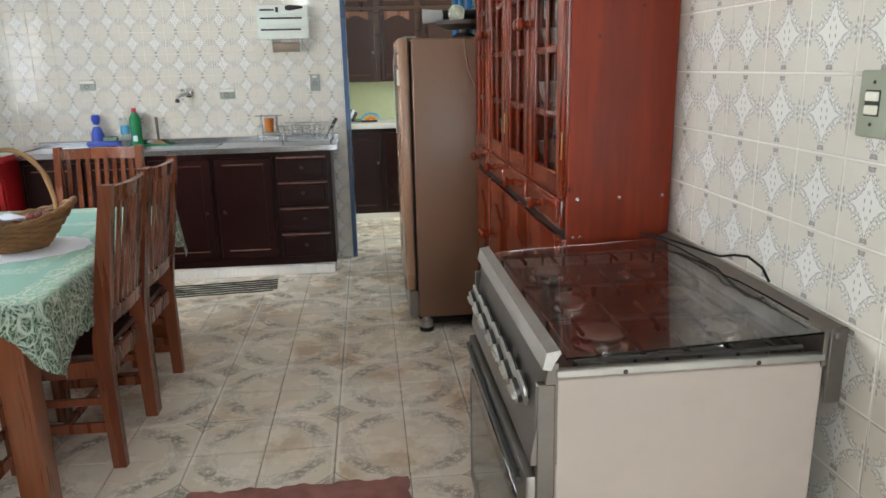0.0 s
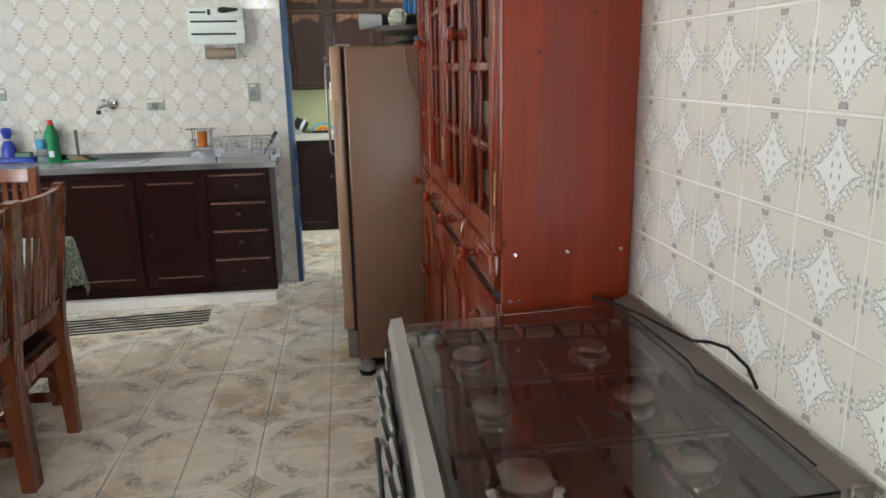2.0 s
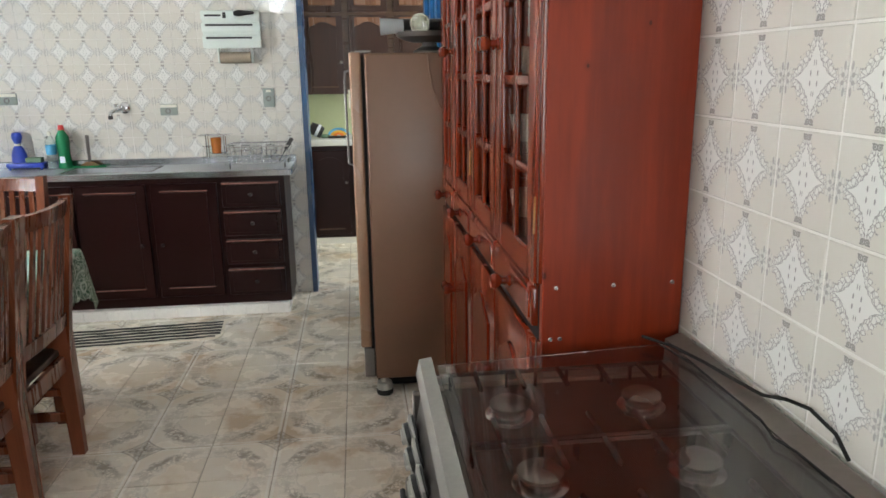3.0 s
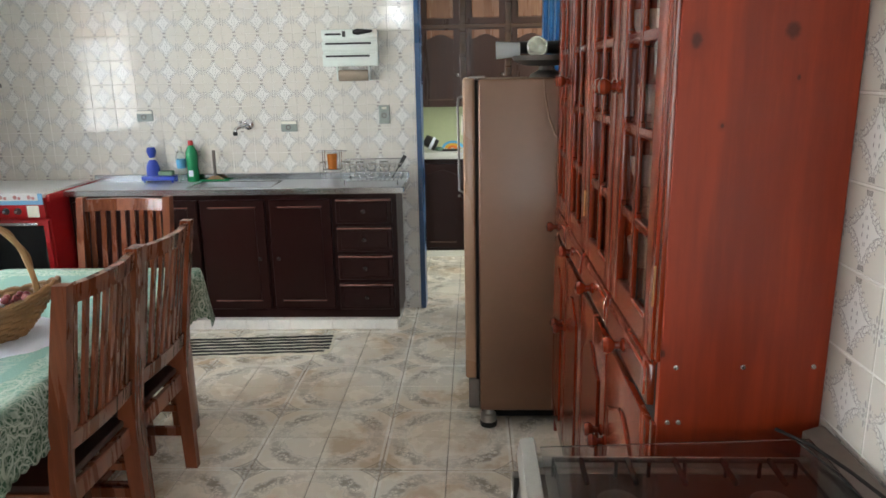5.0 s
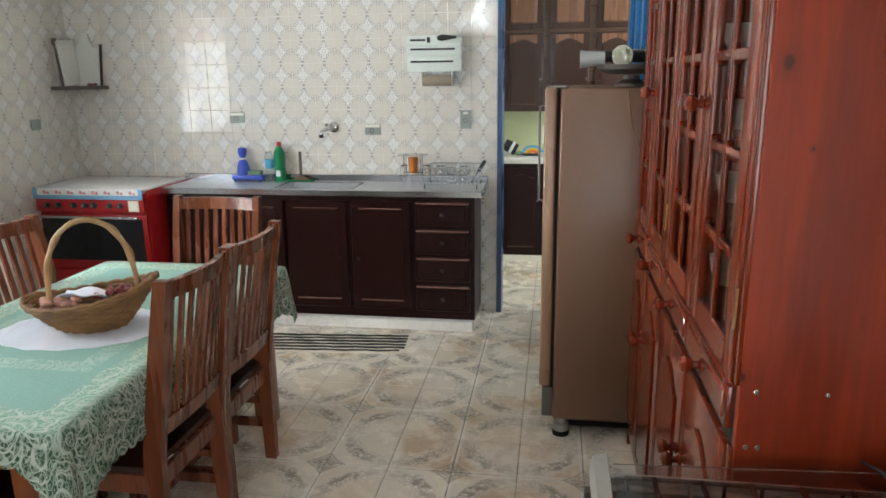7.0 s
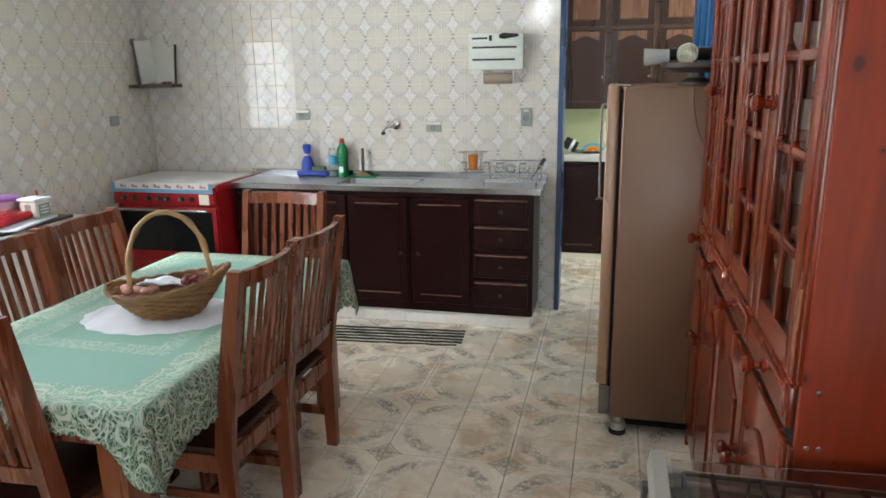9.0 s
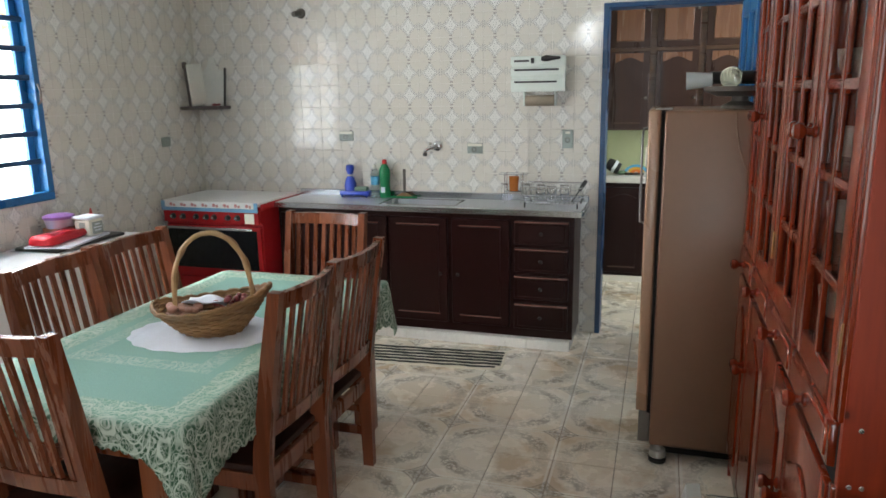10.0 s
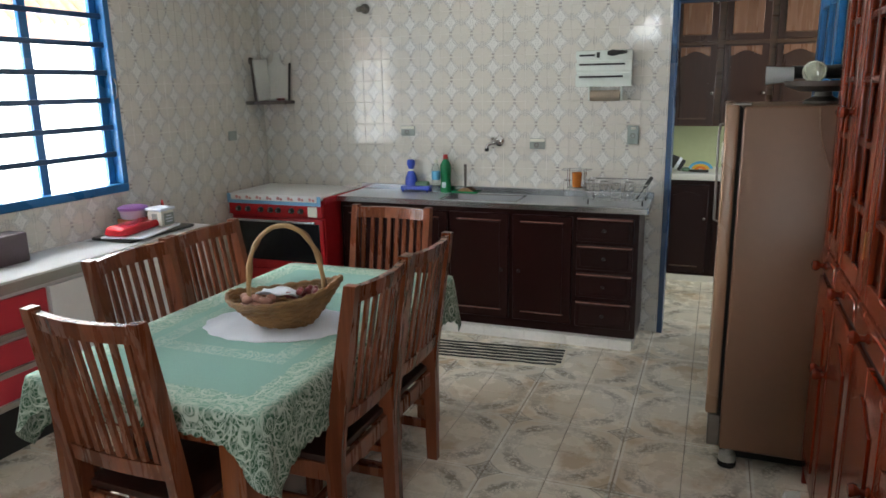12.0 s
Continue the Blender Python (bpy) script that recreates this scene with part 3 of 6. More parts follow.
# ---- window ----
window = thing("window_1", (XL - 0.05, 3.1, WIN[2]), "blue painted steel window with horizontal bars, daylight behind", "window", kind="structure")
part("window_frame", box(box(box(box(bm_(), XL - 0.09, XL + 0.012, WIN[0], WIN[1], WIN[2], WIN[2] + 0.05, 0.004), XL - 0.09, XL + 0.012, WIN[0], WIN[1], WIN[3] - 0.045, WIN[3], 0.004),
     XL - 0.09, XL + 0.012, WIN[1] - 0.042, WIN[1], WIN[2] + 0.05, WIN[3] - 0.045, 0.004), XL - 0.09, XL + 0.012, WIN[0], WIN[0] + 0.042, WIN[2] + 0.05, WIN[3] - 0.045, 0.004), BLUE_PAINT, window)
for k in range(6):
    z = 1.303 + k * 0.1575
    part("window_bar", box(bm_(), XL - 0.035, XL - 0.015, WIN[0] + 0.042, WIN[1] - 0.042, z - 0.015, z + 0.015, 0.003), BLUE_DARK, window)
for y in (2.75, 3.52):
    part("mullion", box(bm_(), XL - 0.075, XL - 0.045, y - 0.026, y + 0.026, WIN[2] + 0.05, WIN[3] - 0.045, 0.003), BLUE_PAINT, window)
part("sash_stile", box(bm_(), XL - 0.075, XL - 0.045, WIN[1] - 0.09, WIN[1] - 0.044, WIN[2] + 0.05, WIN[3] - 0.045, 0.003), BLUE_PAINT, window)
pane = part("pane", box(bm_(), XL - 0.064, XL - 0.060, WIN[0] + 0.04, WIN[1] - 0.04, WIN[2] + 0.05, WIN[3] - 0.045), CLEAR, window)
pane.visible_shadow = False
bm = tube(bm_(), [(XL + 0.0, WIN[1] - 0.03, 1.62), (XL + 0.03, WIN[1] - 0.03, 1.64), (XL + 0.035, WIN[1] - 0.03, 1.70), (XL + 0.02, WIN[1] - 0.03, 1.74)], 0.006)
part("latch", bm, DULL_STEEL, window, "small steel latch")

# ---- doorway ----
door = thing("door_1", (DOOR_X0, YB, 0), "blue painted doorway with an open half-glazed door", "door", kind="structure")
bm = bm_()
box(bm, DOOR_X0 - 0.03, DOOR_X0 + 0.004, YB - 0.018, YB + 0.16, 0, DOOR_Z + 0.03, 0.003)
part("door_frame", bm, BLUE_DARK, door)
bm = bm_()
box(bm, DOOR_X1, DOOR_X1 + 0.03, YB - 0.018, YB + 0.16, 0, DOOR_Z + 0.03, 0.003)
part("door_frame", bm, BLUE_DARK, door)
part("door_head", box(bm_(), DOOR_X0 + 0.004, DOOR_X1, YB - 0.018, YB + 0.16, DOOR_Z, DOOR_Z + 0.03, 0.003), BLUE_DARK, door)
leaf = bm_()
LX0, LX1, LY0, LY1 = 0.615, 0.65, 4.72, 5.495
for y0, y1 in ((LY0, LY0 + 0.09), (LY1 - 0.09, LY1), (5.07, 5.12)):
    box(leaf, LX0, LX1, y0, y1, 0.015, 2.15, 0.003)
for z0, z1 in ((0.015, 0.2), (0.95, 1.08), (2.05, 2.15), (1.55, 1.6)):
    box(leaf, LX0 + 0.002, LX1 - 0.002, LY0 + 0.02, LY1 - 0.02, z0, z1, 0.003)
box(leaf, LX0 + 0.012, LX1 - 0.012, LY0 + 0.02, LY1 - 0.02, 0.1, 1.0)
lf = part("door_leaf", leaf, BLUE_PAINT, door, "blue door leaf standing open")
part("pane", box(bm_(), LX0 + 0.015, LX1 - 0.015, LY0 + 0.08, LY1 - 0.08, 1.08, 2.05), PANE, lf)


# ---- pantry cabinets beyond the doorway ----
def raised_door(bm, trim, x0, x1, y, z0, z1, arch):
    """A framed cabinet door that faces -y; the panel's top is arched where asked."""
    box(bm, x0, x1, y, y + 0.02, z0, z1, 0.003)
    s = 0.055
    a, b, c, d = x0 + s, x1 - s, z0 + s, z1 - s
    if arch:
        pts = [(a, c), (b, c), (b, d - 0.035)]
        for i in range(1, 12):
            f = i / 12
            pts.append((b + (a - b) * f, d - 0.035 + 0.035 * math.sin(math.pi * f) ** 1.5))
        pts.append((a, d - 0.035))
    else:
        pts = [(a, c), (b, c), (b, d), (a, d)]
    slab(bm, pts, 1, y - 0.006, y + 0.002)
    if trim is not None:
        box(trim, a, b, y - 0.009, y - 0.005, c - 0.008, c + 0.003, 0.001)


PX = [-0.68, -0.275, 0.108, 0.495, 0.88, 1.26]
pantry_base = thing("base_cabinet", (0.2, 7.1, 0), "dark walnut base cabinet on a white plinth in the pantry", "cabinet")
part("body", box(bm_(), -1.05, 1.5, 6.93, 7.44, 0.056, 0.87, 0.003), MAHOGANY, pantry_base)
part("plinth", box(bm_(), -1.05, 1.5, 6.92, 7.44, 0.001, 0.055), WHITE_TILE, pantry_base, "white tiled plinth")
for x0, x1 in zip(PX, PX[1:]):
    bm, trim = bm_(), bm_()
    raised_door(bm, trim, x0 + 0.01, x1 - 0.035, 6.91, 0.085, 0.83, True)
    d = part("door", bm, MAHOGANY, pantry_base)
    part("trim", trim, WALNUT_LIGHT, d)
    part("knob", ball(bm_(), (x1 - 0.06, 6.895, 0.55), 0.012), DULL_STEEL, d)
solid("worktop", box(bm_(), -1.05, 1.5, 6.88, 7.44, 0.872, 0.925, 0.006, 2), WHITE_LAMINATE, "pale stone worktop on the pantry cabinets", "worktop")
pantry_upper = thing("wall_cabinet", (0.2, 7.3, 1.30), "dark walnut wall cabinets with arched doors in the pantry", "cabinet")
part("body", box(bm_(), -1.05, 1.5, 7.12, 7.448, 1.30, 2.75, 0.003), WALNUT_LIGHT, pantry_upper)
for x0, x1 in zip(PX, PX[1:]):
    for z0, z1, arch in ((1.31, 1.955, True), (1.985, 2.70, False)):
        bm, trim = bm_(), bm_()
        raised_door(bm, trim, x0 + 0.008, x1 - 0.042, 7.10, z0, z1, arch)
        d = part("door", bm, WALNUT, pantry_upper)
        part("trim", trim, WALNUT_LIGHT, d)
        if arch:
            cap = bm_()
            a, b = x0 + 0.06, x1 - 0.095
            pts = [(a, z1 - 0.015), (b, z1 - 0.015), (b, z1 - 0.09)]
            for i in range(1, 12):
                f = i / 12
                pts.append((b + (a - b) * f, z1 - 0.09 + 0.04 * math.sin(math.pi * f) ** 1.5))
            pts.append((a, z1 - 0.09))
            slab(cap, pts, 1, 7.0915, 7.0985)
            part("arched_rail", cap, WALNUT_LIT, d, "arched top rail coloured lighter as if lit")
        else:
            part("panel", box(bm_(), x0 + 0.062, x1 - 0.097, 7.088, 7.099, z0 + 0.055, z1 - 0.055, 0.003), WALNUT_LIT, d, "raised panel coloured lighter for the light it reflects")
        part("knob", ball(bm_(), (x1 - 0.065, 7.085, z0 + (0.26 if arch else 0.30)), 0.014), DULL_STEEL, d)

toy = thing("plush_toy", (-0.12, 7.03, 0.925), "black and white plush toy with a rainbow fan", "toy")
part("body", lathe(bm_(), [(0.0, 0), (0.05, 0.004), (0.055, 0.06), (0.047, 0.12), (0.0, 0.125)], pose(-0.17, 7.03, 0.985, 0, -62, 0) @ Matrix.Translation((0, 0, -0.03)), 14), BLACK_PLASTIC, toy)
part("band", lathe(bm_(), [(0.054, 0.035), (0.058, 0.037), (0.057, 0.06), (0.053, 0.062)], pose(-0.17, 7.03, 0.985, 0, -62, 0) @ Matrix.Translation((0, 0, -0.03)), 14), LINEN, toy, "white band")
part("foot", ball(bm_(), (-0.125, 7.03, 0.945), 0.03, Matrix.Diagonal((1.4, 1, 0.6, 1))), SPONGE, toy)
for r0, r1, m in ((0.10, 0.075, SKYBLUE), (0.075, 0.05, YELLOW), (0.05, 0.02, ORANGE)):
    pts = [(-0.005 + r0 * math.cos(radians(a)), 0.94 + 0.75 * r0 * math.sin(radians(a))) for a in range(15, 166, 10)]
    pts += [(-0.005 + r1 * math.cos(radians(a)), 0.94 + 0.75 * r1 * math.sin(radians(a))) for a in range(165, 14, -10)]
    part("fan_stripe", slab(bm_(), pts, 1, 7.01, 7.04), m, toy)
part("base", box(bm_(), -0.10, 0.06, 7.0, 7.05, 0.926, 0.945, 0.006), BLACK_PLASTIC, toy)


# ---- sink run ----
CX0, CX1, CYF = -2.385, -0.305, 5.125
sink_cabinet = thing("sink_cabinet", (-1.35, 5.3, 0), "dark mahogany sink cabinet with doors and drawers", "cabinet")
bm = bm_()
box(bm, CX0, CX1, CYF + 0.012, 5.515, 0.066, 0.880, 0.003)
part("body", bm, MAHOGANY, sink_cabinet)
for k in range(15):
    x0 = CX1 - 0.012 - (k + 1) * 0.14
    if x0 > CX0 - 0.05:
        part("plinth_tile", box(bm_(), max(x0 + 0.003, CX0), x0 + 0.138, CYF - 0.035, CYF + 0.01, 0.0, 0.064, 0.002), WHITE_TILE, sink_cabinet)
part("plinth", box(bm_(), CX0, CX1 - 0.012, CYF - 0.03, 5.5, 0.0, 0.065), WHITE_TILE, sink_cabinet, "white tiled plinth")


def sink_door(x0, x1, knob):
    bm = bm_()
    box(bm, x0, x1, CYF - 0.008, CYF + 0.012, 0.13, 0.845, 0.004)
    for a, b, c, d in ((x0 + 0.05, x1 - 0.05, 0.185, 0.195), (x0 + 0.05, x1 - 0.05, 0.795, 0.803)):
        box(bm, a, b, CYF - 0.013, CYF - 0.006, c, d, 0.002)
    slab(bm, [(x0 + 0.06, 0.2), (x1 - 0.06, 0.2), (x1 - 0.06, 0.79), (x0 + 0.06, 0.79)], 1, CYF - 0.012, CYF - 0.006)
    d = part("door", bm, MAHOGANY, sink_cabinet)
    # thin pale strips for the highlight lines on the panel's mouldings
    for z in (0.186, 0.797):
        part("ledge", box(bm_(), x0 + 0.055, x1 - 0.055, CYF - 0.017, CYF - 0.0115, z, z + 0.007, 0.002), EDGE_SHINE, d, "moulding edge coloured pale for its highlight")
    part("knob", lathe(bm_(), [(0.006, 0), (0.006, 0.012), (0.013, 0.016), (0.011, 0.026), (0, 0.028)], pose(knob, CYF - 0.008, 0.47, 90), 10), BLACK_PLASTIC, d)


for x0, x1, knob in ((-2.36, -1.985, -2.02), (-1.965, -1.565, -1.93), (-1.545, -1.135, -1.18), (-1.105, -0.715, -1.06)):
    sink_door(x0, x1, knob)
for z0, z1 in ((0.69, 0.846), (0.508, 0.667), (0.325, 0.484), (0.125, 0.298)):
    bm = bm_()
    box(bm, -0.685, -0.335, CYF - 0.008, CYF + 0.012, z0, z1, 0.004)
    box(bm, -0.66, -0.36, CYF - 0.014, CYF - 0.006, z0 + 0.02, z1 - 0.02, 0.005)
    d = part("drawer", bm, MAHOGANY, sink_cabinet)
    part("drawer_lip", box(bm_(), -0.682, -0.338, CYF - 0.024, CYF - 0.008, z1 - 0.012, z1 - 0.001, 0.004), EDGE_SHINE, d)
    part("knob", lathe(bm_(), [(0.006, 0), (0.006, 0.012), (0.013, 0.016), (0.011, 0.026), (0, 0.028)], pose(-0.51, CYF - 0.012, (z0 + z1) / 2, 90), 10), BLACK_PLASTIC, d)

sink_top = thing("kitchen_sink", (-1.34, 5.3, 0.882), "stainless steel sink top with a basin and a raised back edge", "sink")
TX0, TX1, TY0, TY1, TZ = -2.40, -0.254, 5.095, 5.512, 0.917
bm = bm_()
BX0, BX1, BY0, BY1 = -1.62, -1.10, 5.16, 5.42
loops = []
for z in (TZ - 0.006, TZ):
    for a, b, c, d in ((TX0, TX1, TY0, TY1), (BX0, BX1, BY0, BY1)):
        loops.append([bm.verts.new(p) for p in ((a, c, z), (b, c, z), (b, d, z), (a, d, z))])
for a, b in ((0, 1), (2, 3), (0, 2), (1, 3)):
    for i in range(4):
        j = (i + 1) % 4
        bm.faces.new((loops[a][i], loops[a][j], loops[b][j], loops[b][i]))
part("top", bm, STEEL, sink_top)
bm = bm_()
box(bm, TX0, TX1, TY0 - 0.004, TY0 + 0.012, 0.882, TZ + 0.003, 0.003)
box(bm, TX1 - 0.012, TX1 + 0.003, TY0 + 0.012, TY1, 0.882, TZ + 0.003, 0.003)
box(bm, TX0 - 0.003, TX0 + 0.012, TY0 + 0.012, TY1, 0.882, TZ + 0.003, 0.003)
part("edge", bm, STEEL_EDGE, sink_top)
bm = bm_()
box(bm, TX0, TX1, TY1 - 0.016, TY1 + 0.003, TZ - 0.004, TZ + 0.045, 0.004)
part("back_lip", bm, STEEL_EDGE, sink_top)
bm = bm_()
r = bmesh.ops.create_cube(bm, size=1, matrix=Matrix.LocRotScale(((BX0 + BX1) / 2, (BY0 + BY1) / 2, TZ - 0.085), None, (BX1 - BX0 - 0.002, BY1 - BY0 - 0.002, 0.16)))
top = [f for f in bm.faces if f.normal.z > 0.9]
bmesh.ops.delete(bm, geom=top, context="FACES")
bmesh.ops.bevel(bm, geom=[e for e in bm.edges if not e.is_boundary], offset=0.03, segments=3, affect="EDGES")
part("basin", bm, STEEL, sink_top)
bm = bm_()
for a, b, c, d in ((BX0 - 0.012, BX1 + 0.012, BY0 - 0.012, BY0 + 0.002), (BX0 - 0.012, BX1 + 0.012, BY1 - 0.002, BY1 + 0.012), (BX0 - 0.012, BX0 + 0.002, BY0 + 0.002, BY1 - 0.002), (BX1 - 0.002, BX1 + 0.012, BY0 + 0.002, BY1 - 0.002)):
    box(bm, a, b, c, d, TZ - 0.001, TZ + 0.005, 0.002)
part("basin_rim", bm, CHROME, sink_top, "polished rim round the basin")
part("drain", lathe(bm_(), [(0, 0), (0.03, 0), (0.033, 0.003), (0.0, 0.003)], pose(-1.36, 5.29, TZ - 0.16), 16), CHROME, sink_top)

# wall fixtures over the sink
tap = thing("wall_tap", (-1.31, YB, 1.27), "chrome wall tap over the sink", "tap")
part("flange", lathe(bm_(), [(0, 0), (0.036, 0.0), (0.034, 0.02), (0.02, 0.03), (0, 0.03)], pose(-1.31, YB - 0.002, 1.285, 90), 20), CHROME, tap)
part("spout", tube(bm_(), [(-1.31, YB - 0.02, 1.283), (-1.325, YB - 0.05, 1.28), (-1.352, YB - 0.08, 1.272), (-1.372, YB - 0.09, 1.262), (-1.378, YB - 0.092, 1.243)], 0.012, 10), CHROME, tap)
part("handle", rod(bm_(), (-1.34, YB - 0.08, 1.295), (-1.34, YB - 0.08, 1.315), 0.008, 0.014, 10), CHROME, tap)
part("nozzle", lathe(bm_(), [(0, 0), (0.014, 0.0), (0.016, 0.012), (0.013, 0.024), (0, 0.024)], pose(-1.378, YB - 0.092, 1.220), 12), BLACK_PLASTIC, tap, "black rubber nozzle")


def outlet(name, x, z, wide, label):
    w, h = (0.054, 0.036) if wide else (0.036, 0.060)
    o = thing(name, (x, YB - 0.004, z), label, "socket", "wall outlets over the sink")
    part("plate", box(bm_(), x - w, x + w, YB - 0.016, YB - 0.003, z - h, z + h, 0.004, 2), GREY_PLASTIC, o)
    if wide:
        part("lip", box(bm_(), x - w + 0.003, x + w - 0.003, YB - 0.019, YB - 0.014, z + h - 0.022, z + h - 0.003, 0.002), IVORY, o)
        part("socket", lathe(bm_(), [(0, 0), (0.017, 0), (0.019, 0.003), (0.022, 0.003), (0.022, 0.0)], pose(x - 0.004, YB - 0.0155, z - 0.008, 90), 16), GREY_PLASTIC, o)
        part("recess", lathe(bm_(), [(0.011, 0.003), (0.011, 0.006), (0.017, 0.006), (0.017, 0.003)], pose(x - 0.004, YB - 0.0155, z - 0.008, 90), 16), HANDLE_GREY, o)
    else:
        part("socket", lathe(bm_(), [(0, 0), (0.017, 0), (0.019, 0.003), (0.022, 0.003), (0.022, 0.0)], pose(x, YB - 0.0155, z - 0.005, 90), 16), GREY_PLASTIC, o)
        part("recess", lathe(bm_(), [(0.011, 0.003), (0.011, 0.006), (0.017, 0.006), (0.017, 0.003)], pose(x, YB - 0.0155, z - 0.005, 90), 16), HANDLE_GREY, o)
        part("lip", box(bm_(), x - 0.016, x + 0.016, YB - 0.018, YB - 0.014, z + 0.035, z + 0.05, 0.002), IVORY, o)
    return o


outlet("wall_outlet", -2.005, 1.352, True, "grey plastic double wall outlet above the sink")
outlet("wall_outlet", -1.04, 1.270, True, "grey plastic double wall outlet beside the tap")
outlet("wall_outlet", -0.405, 1.335, False, "upright grey plastic wall outlet beside the doorway")
o = thing("wall_outlet", (XL + 0.004, 5.085, 1.335), "worn grey plastic wall outlet near the corner shelf", "socket", "wall outlets over the sink")
part("plate", box(bm_(), XL + 0.003, XL + 0.015, 5.04, 5.13, 1.30, 1.37, 0.004, 2), GREY_PLASTIC, o)
part("socket", lathe(bm_(), [(0, 0), (0.017, 0), (0.019, 0.003), (0.022, 0.003), (0.022, 0.0)], pose(XL + 0.0145, 5.085, 1.335, 0, 90), 16), GREY_PLASTIC, o)
stub = thing("pipe_stub", (-2.32, YB, 2.217), "capped chrome water pipe stub high on the wall", "pipe")
part("flange", lathe(bm_(), [(0, 0), (0.036, 0.0), (0.034, 0.012), (0.02, 0.02), (0, 0.02)], pose(-2.32, YB - 0.002, 2.217, 90), 18), DULL_STEEL, stub)
part("cap", rod(bm_(), (-2.32, YB - 0.018, 2.217), (-2.34, YB - 0.075, 2.207), 0.022, 0.02, 12), DULL_STEEL, stub)

disp = thing("foil_dispenser", (-0.605, YB - 0.05, 1.62), "pale mint plastic wall dispenser with a paper roll under it", "dispenser")
DX0, DX1, DY = -0.775, -0.425, YB - 0.075
bm = bm_()
box(bm, DX0, DX1, DY + 0.012, YB - 0.003, 1.655, 1.865, 0.006, 2)
part("body", bm, WHITE_PLASTIC, disp)
for z0, z1 in ((1.645, 1.725), (1.742, 1.80), (1.815, 1.872)):
    part("front_flap", box(bm_(), DX0 - 0.004, DX1 + 0.004, DY, DY + 0.014, z0, z1, 0.006, 2), WHITE_PLASTIC, disp)
for z, a, b in ((1.708, 0.02, 0.30), (1.785, 0.02, 0.31), (1.842, 0.02, 0.12)):
    part("slot", box(bm_(), DX0 + a, DX0 + b, DY - 0.003, DY + 0.002, z - 0.006, z + 0.006, 0.001), BLACK_PLASTIC, disp, "dark cutting slot")
part("clip", box(bm_(), DX0 + 0.13, DX0 + 0.15, DY - 0.006, DY + 0.002, 1.825, 1.86, 0.002), BLACK_PLASTIC, disp)
part("gadget", lathe(bm_(), [(0, 0), (0.012, 0.0), (0.02, 0.03), (0.014, 0.07), (0.008, 0.12), (0, 0.125)], pose(DX0 + 0.2, DY - 0.012, 1.853, 0, 88, 0), 10), BLACK_PLASTIC, disp, "black gadget lying in the top tray")
for x in (-0.69, -0.485):
    part("roll_arm", box(bm_(), x - 0.006, x + 0.006, DY + 0.01, DY + 0.05, 1.555, 1.652, 0.003), WHITE_PLASTIC, disp)
part("paper_roll", rod(bm_(), (-0.682, DY + 0.03, 1.588), (-0.493, DY + 0.03, 1.588), 0.034, 0.034, 22), PAPER, disp, "brown paper roll")

# things on the sink top
soap = thing("soap_caddy", (-1.92, 5.455, TZ), "blue plastic sink caddy with a sponge on the steel top", "caddy")
part("tray", box(bm_(), -2.04, -1.81, 5.415, 5.49, TZ + 0.012, TZ + 0.045, 0.012, 2), BLUE_PLASTIC, soap)
for x in (-2.02, -1.83):
    for y in (5.425, 5.48):
        part("foot", rod(bm_(), (x, y, TZ), (x, y, TZ + 0.016), 0.007, 0.009, 8), BLUE_PLASTIC, soap)
solid("sponge", box(bm_(), -1.925, -1.83, 5.425, 5.48, TZ + 0.045, TZ + 0.075, 0.006, 2), SPONGE, "worn greenish sponge lying on the caddy", "sponge")
brush = thing("soap_dispenser", (-1.965, 5.455, TZ + 0.045), "blue pump soap dispenser standing on the sink caddy", "dispenser")
part("bottle", lathe(bm_(), [(0, 0), (0.045, 0), (0.043, 0.05), (0.03, 0.09), (0.018, 0.105), (0, 0.105)], pose(-1.965, 5.455, TZ + 0.046), 18), BLUE_PLASTIC, brush)
part("collar", lathe(bm_(), [(0, 0.105), (0.019, 0.105), (0.019, 0.118), (0, 0.118)], pose(-1.965, 5.455, TZ + 0.046), 14), IVORY, brush)
part("head", lathe(bm_(), [(0, 0.118), (0.018, 0.118), (0.030, 0.15), (0.031, 0.165), (0.025, 0.185), (0, 0.19)], pose(-1.965, 5.455, TZ + 0.046), 16), BLUE_PLASTIC, brush)


def bottle(x, y, h, r, mat, cap, label, name="detergent_bottle"):
    b = thing(name, (x, y, TZ), label, "bottle", "bottles by the sink")
    part("bottle", lathe(bm_(), [(0, 0.0), (r, 0.001), (r * 1.04, 0.02), (r * 0.88, h * 0.35), (r, h * 0.6), (r * 0.97, h * 0.72), (r * 0.55, h * 0.84), (r * 0.4, h * 0.88), (0, h * 0.88)], pose(x, y, TZ + 0.001), 20), mat, b)
    part("cap", lathe(bm_(), [(0, h * 0.88), (r * 0.46, h * 0.88), (r * 0.40, h * 0.99), (0, h)], pose(x, y, TZ + 0.001), 14), cap, b)
    return b


b = bottle(-1.775, 5.465, 0.235, 0.030, CLEAR_PLASTIC, IVORY, "half-empty clear plastic detergent bottle with a label")
part("label", lathe(bm_(), [(0.0285, 0.09), (0.031, 0.10), (0.031, 0.145), (0.0295, 0.15)], pose(-1.775, 5.465, TZ), 20), SKYBLUE, b, "blue and white label")
b = bottle(-1.695, 5.455, 0.275, 0.040, GREEN_PLASTIC, RED_PLASTIC, "green plastic cleaner bottle with a red cap")
part("label", box(bm_(), -1.71, -1.68, 5.4135, 5.4155, TZ + 0.04, TZ + 0.08), LINEN, b, "small white label")
squeegee = thing("sink_squeegee", (-1.55, 5.455, TZ), "green sink squeegee with a wooden handle", "squeegee")
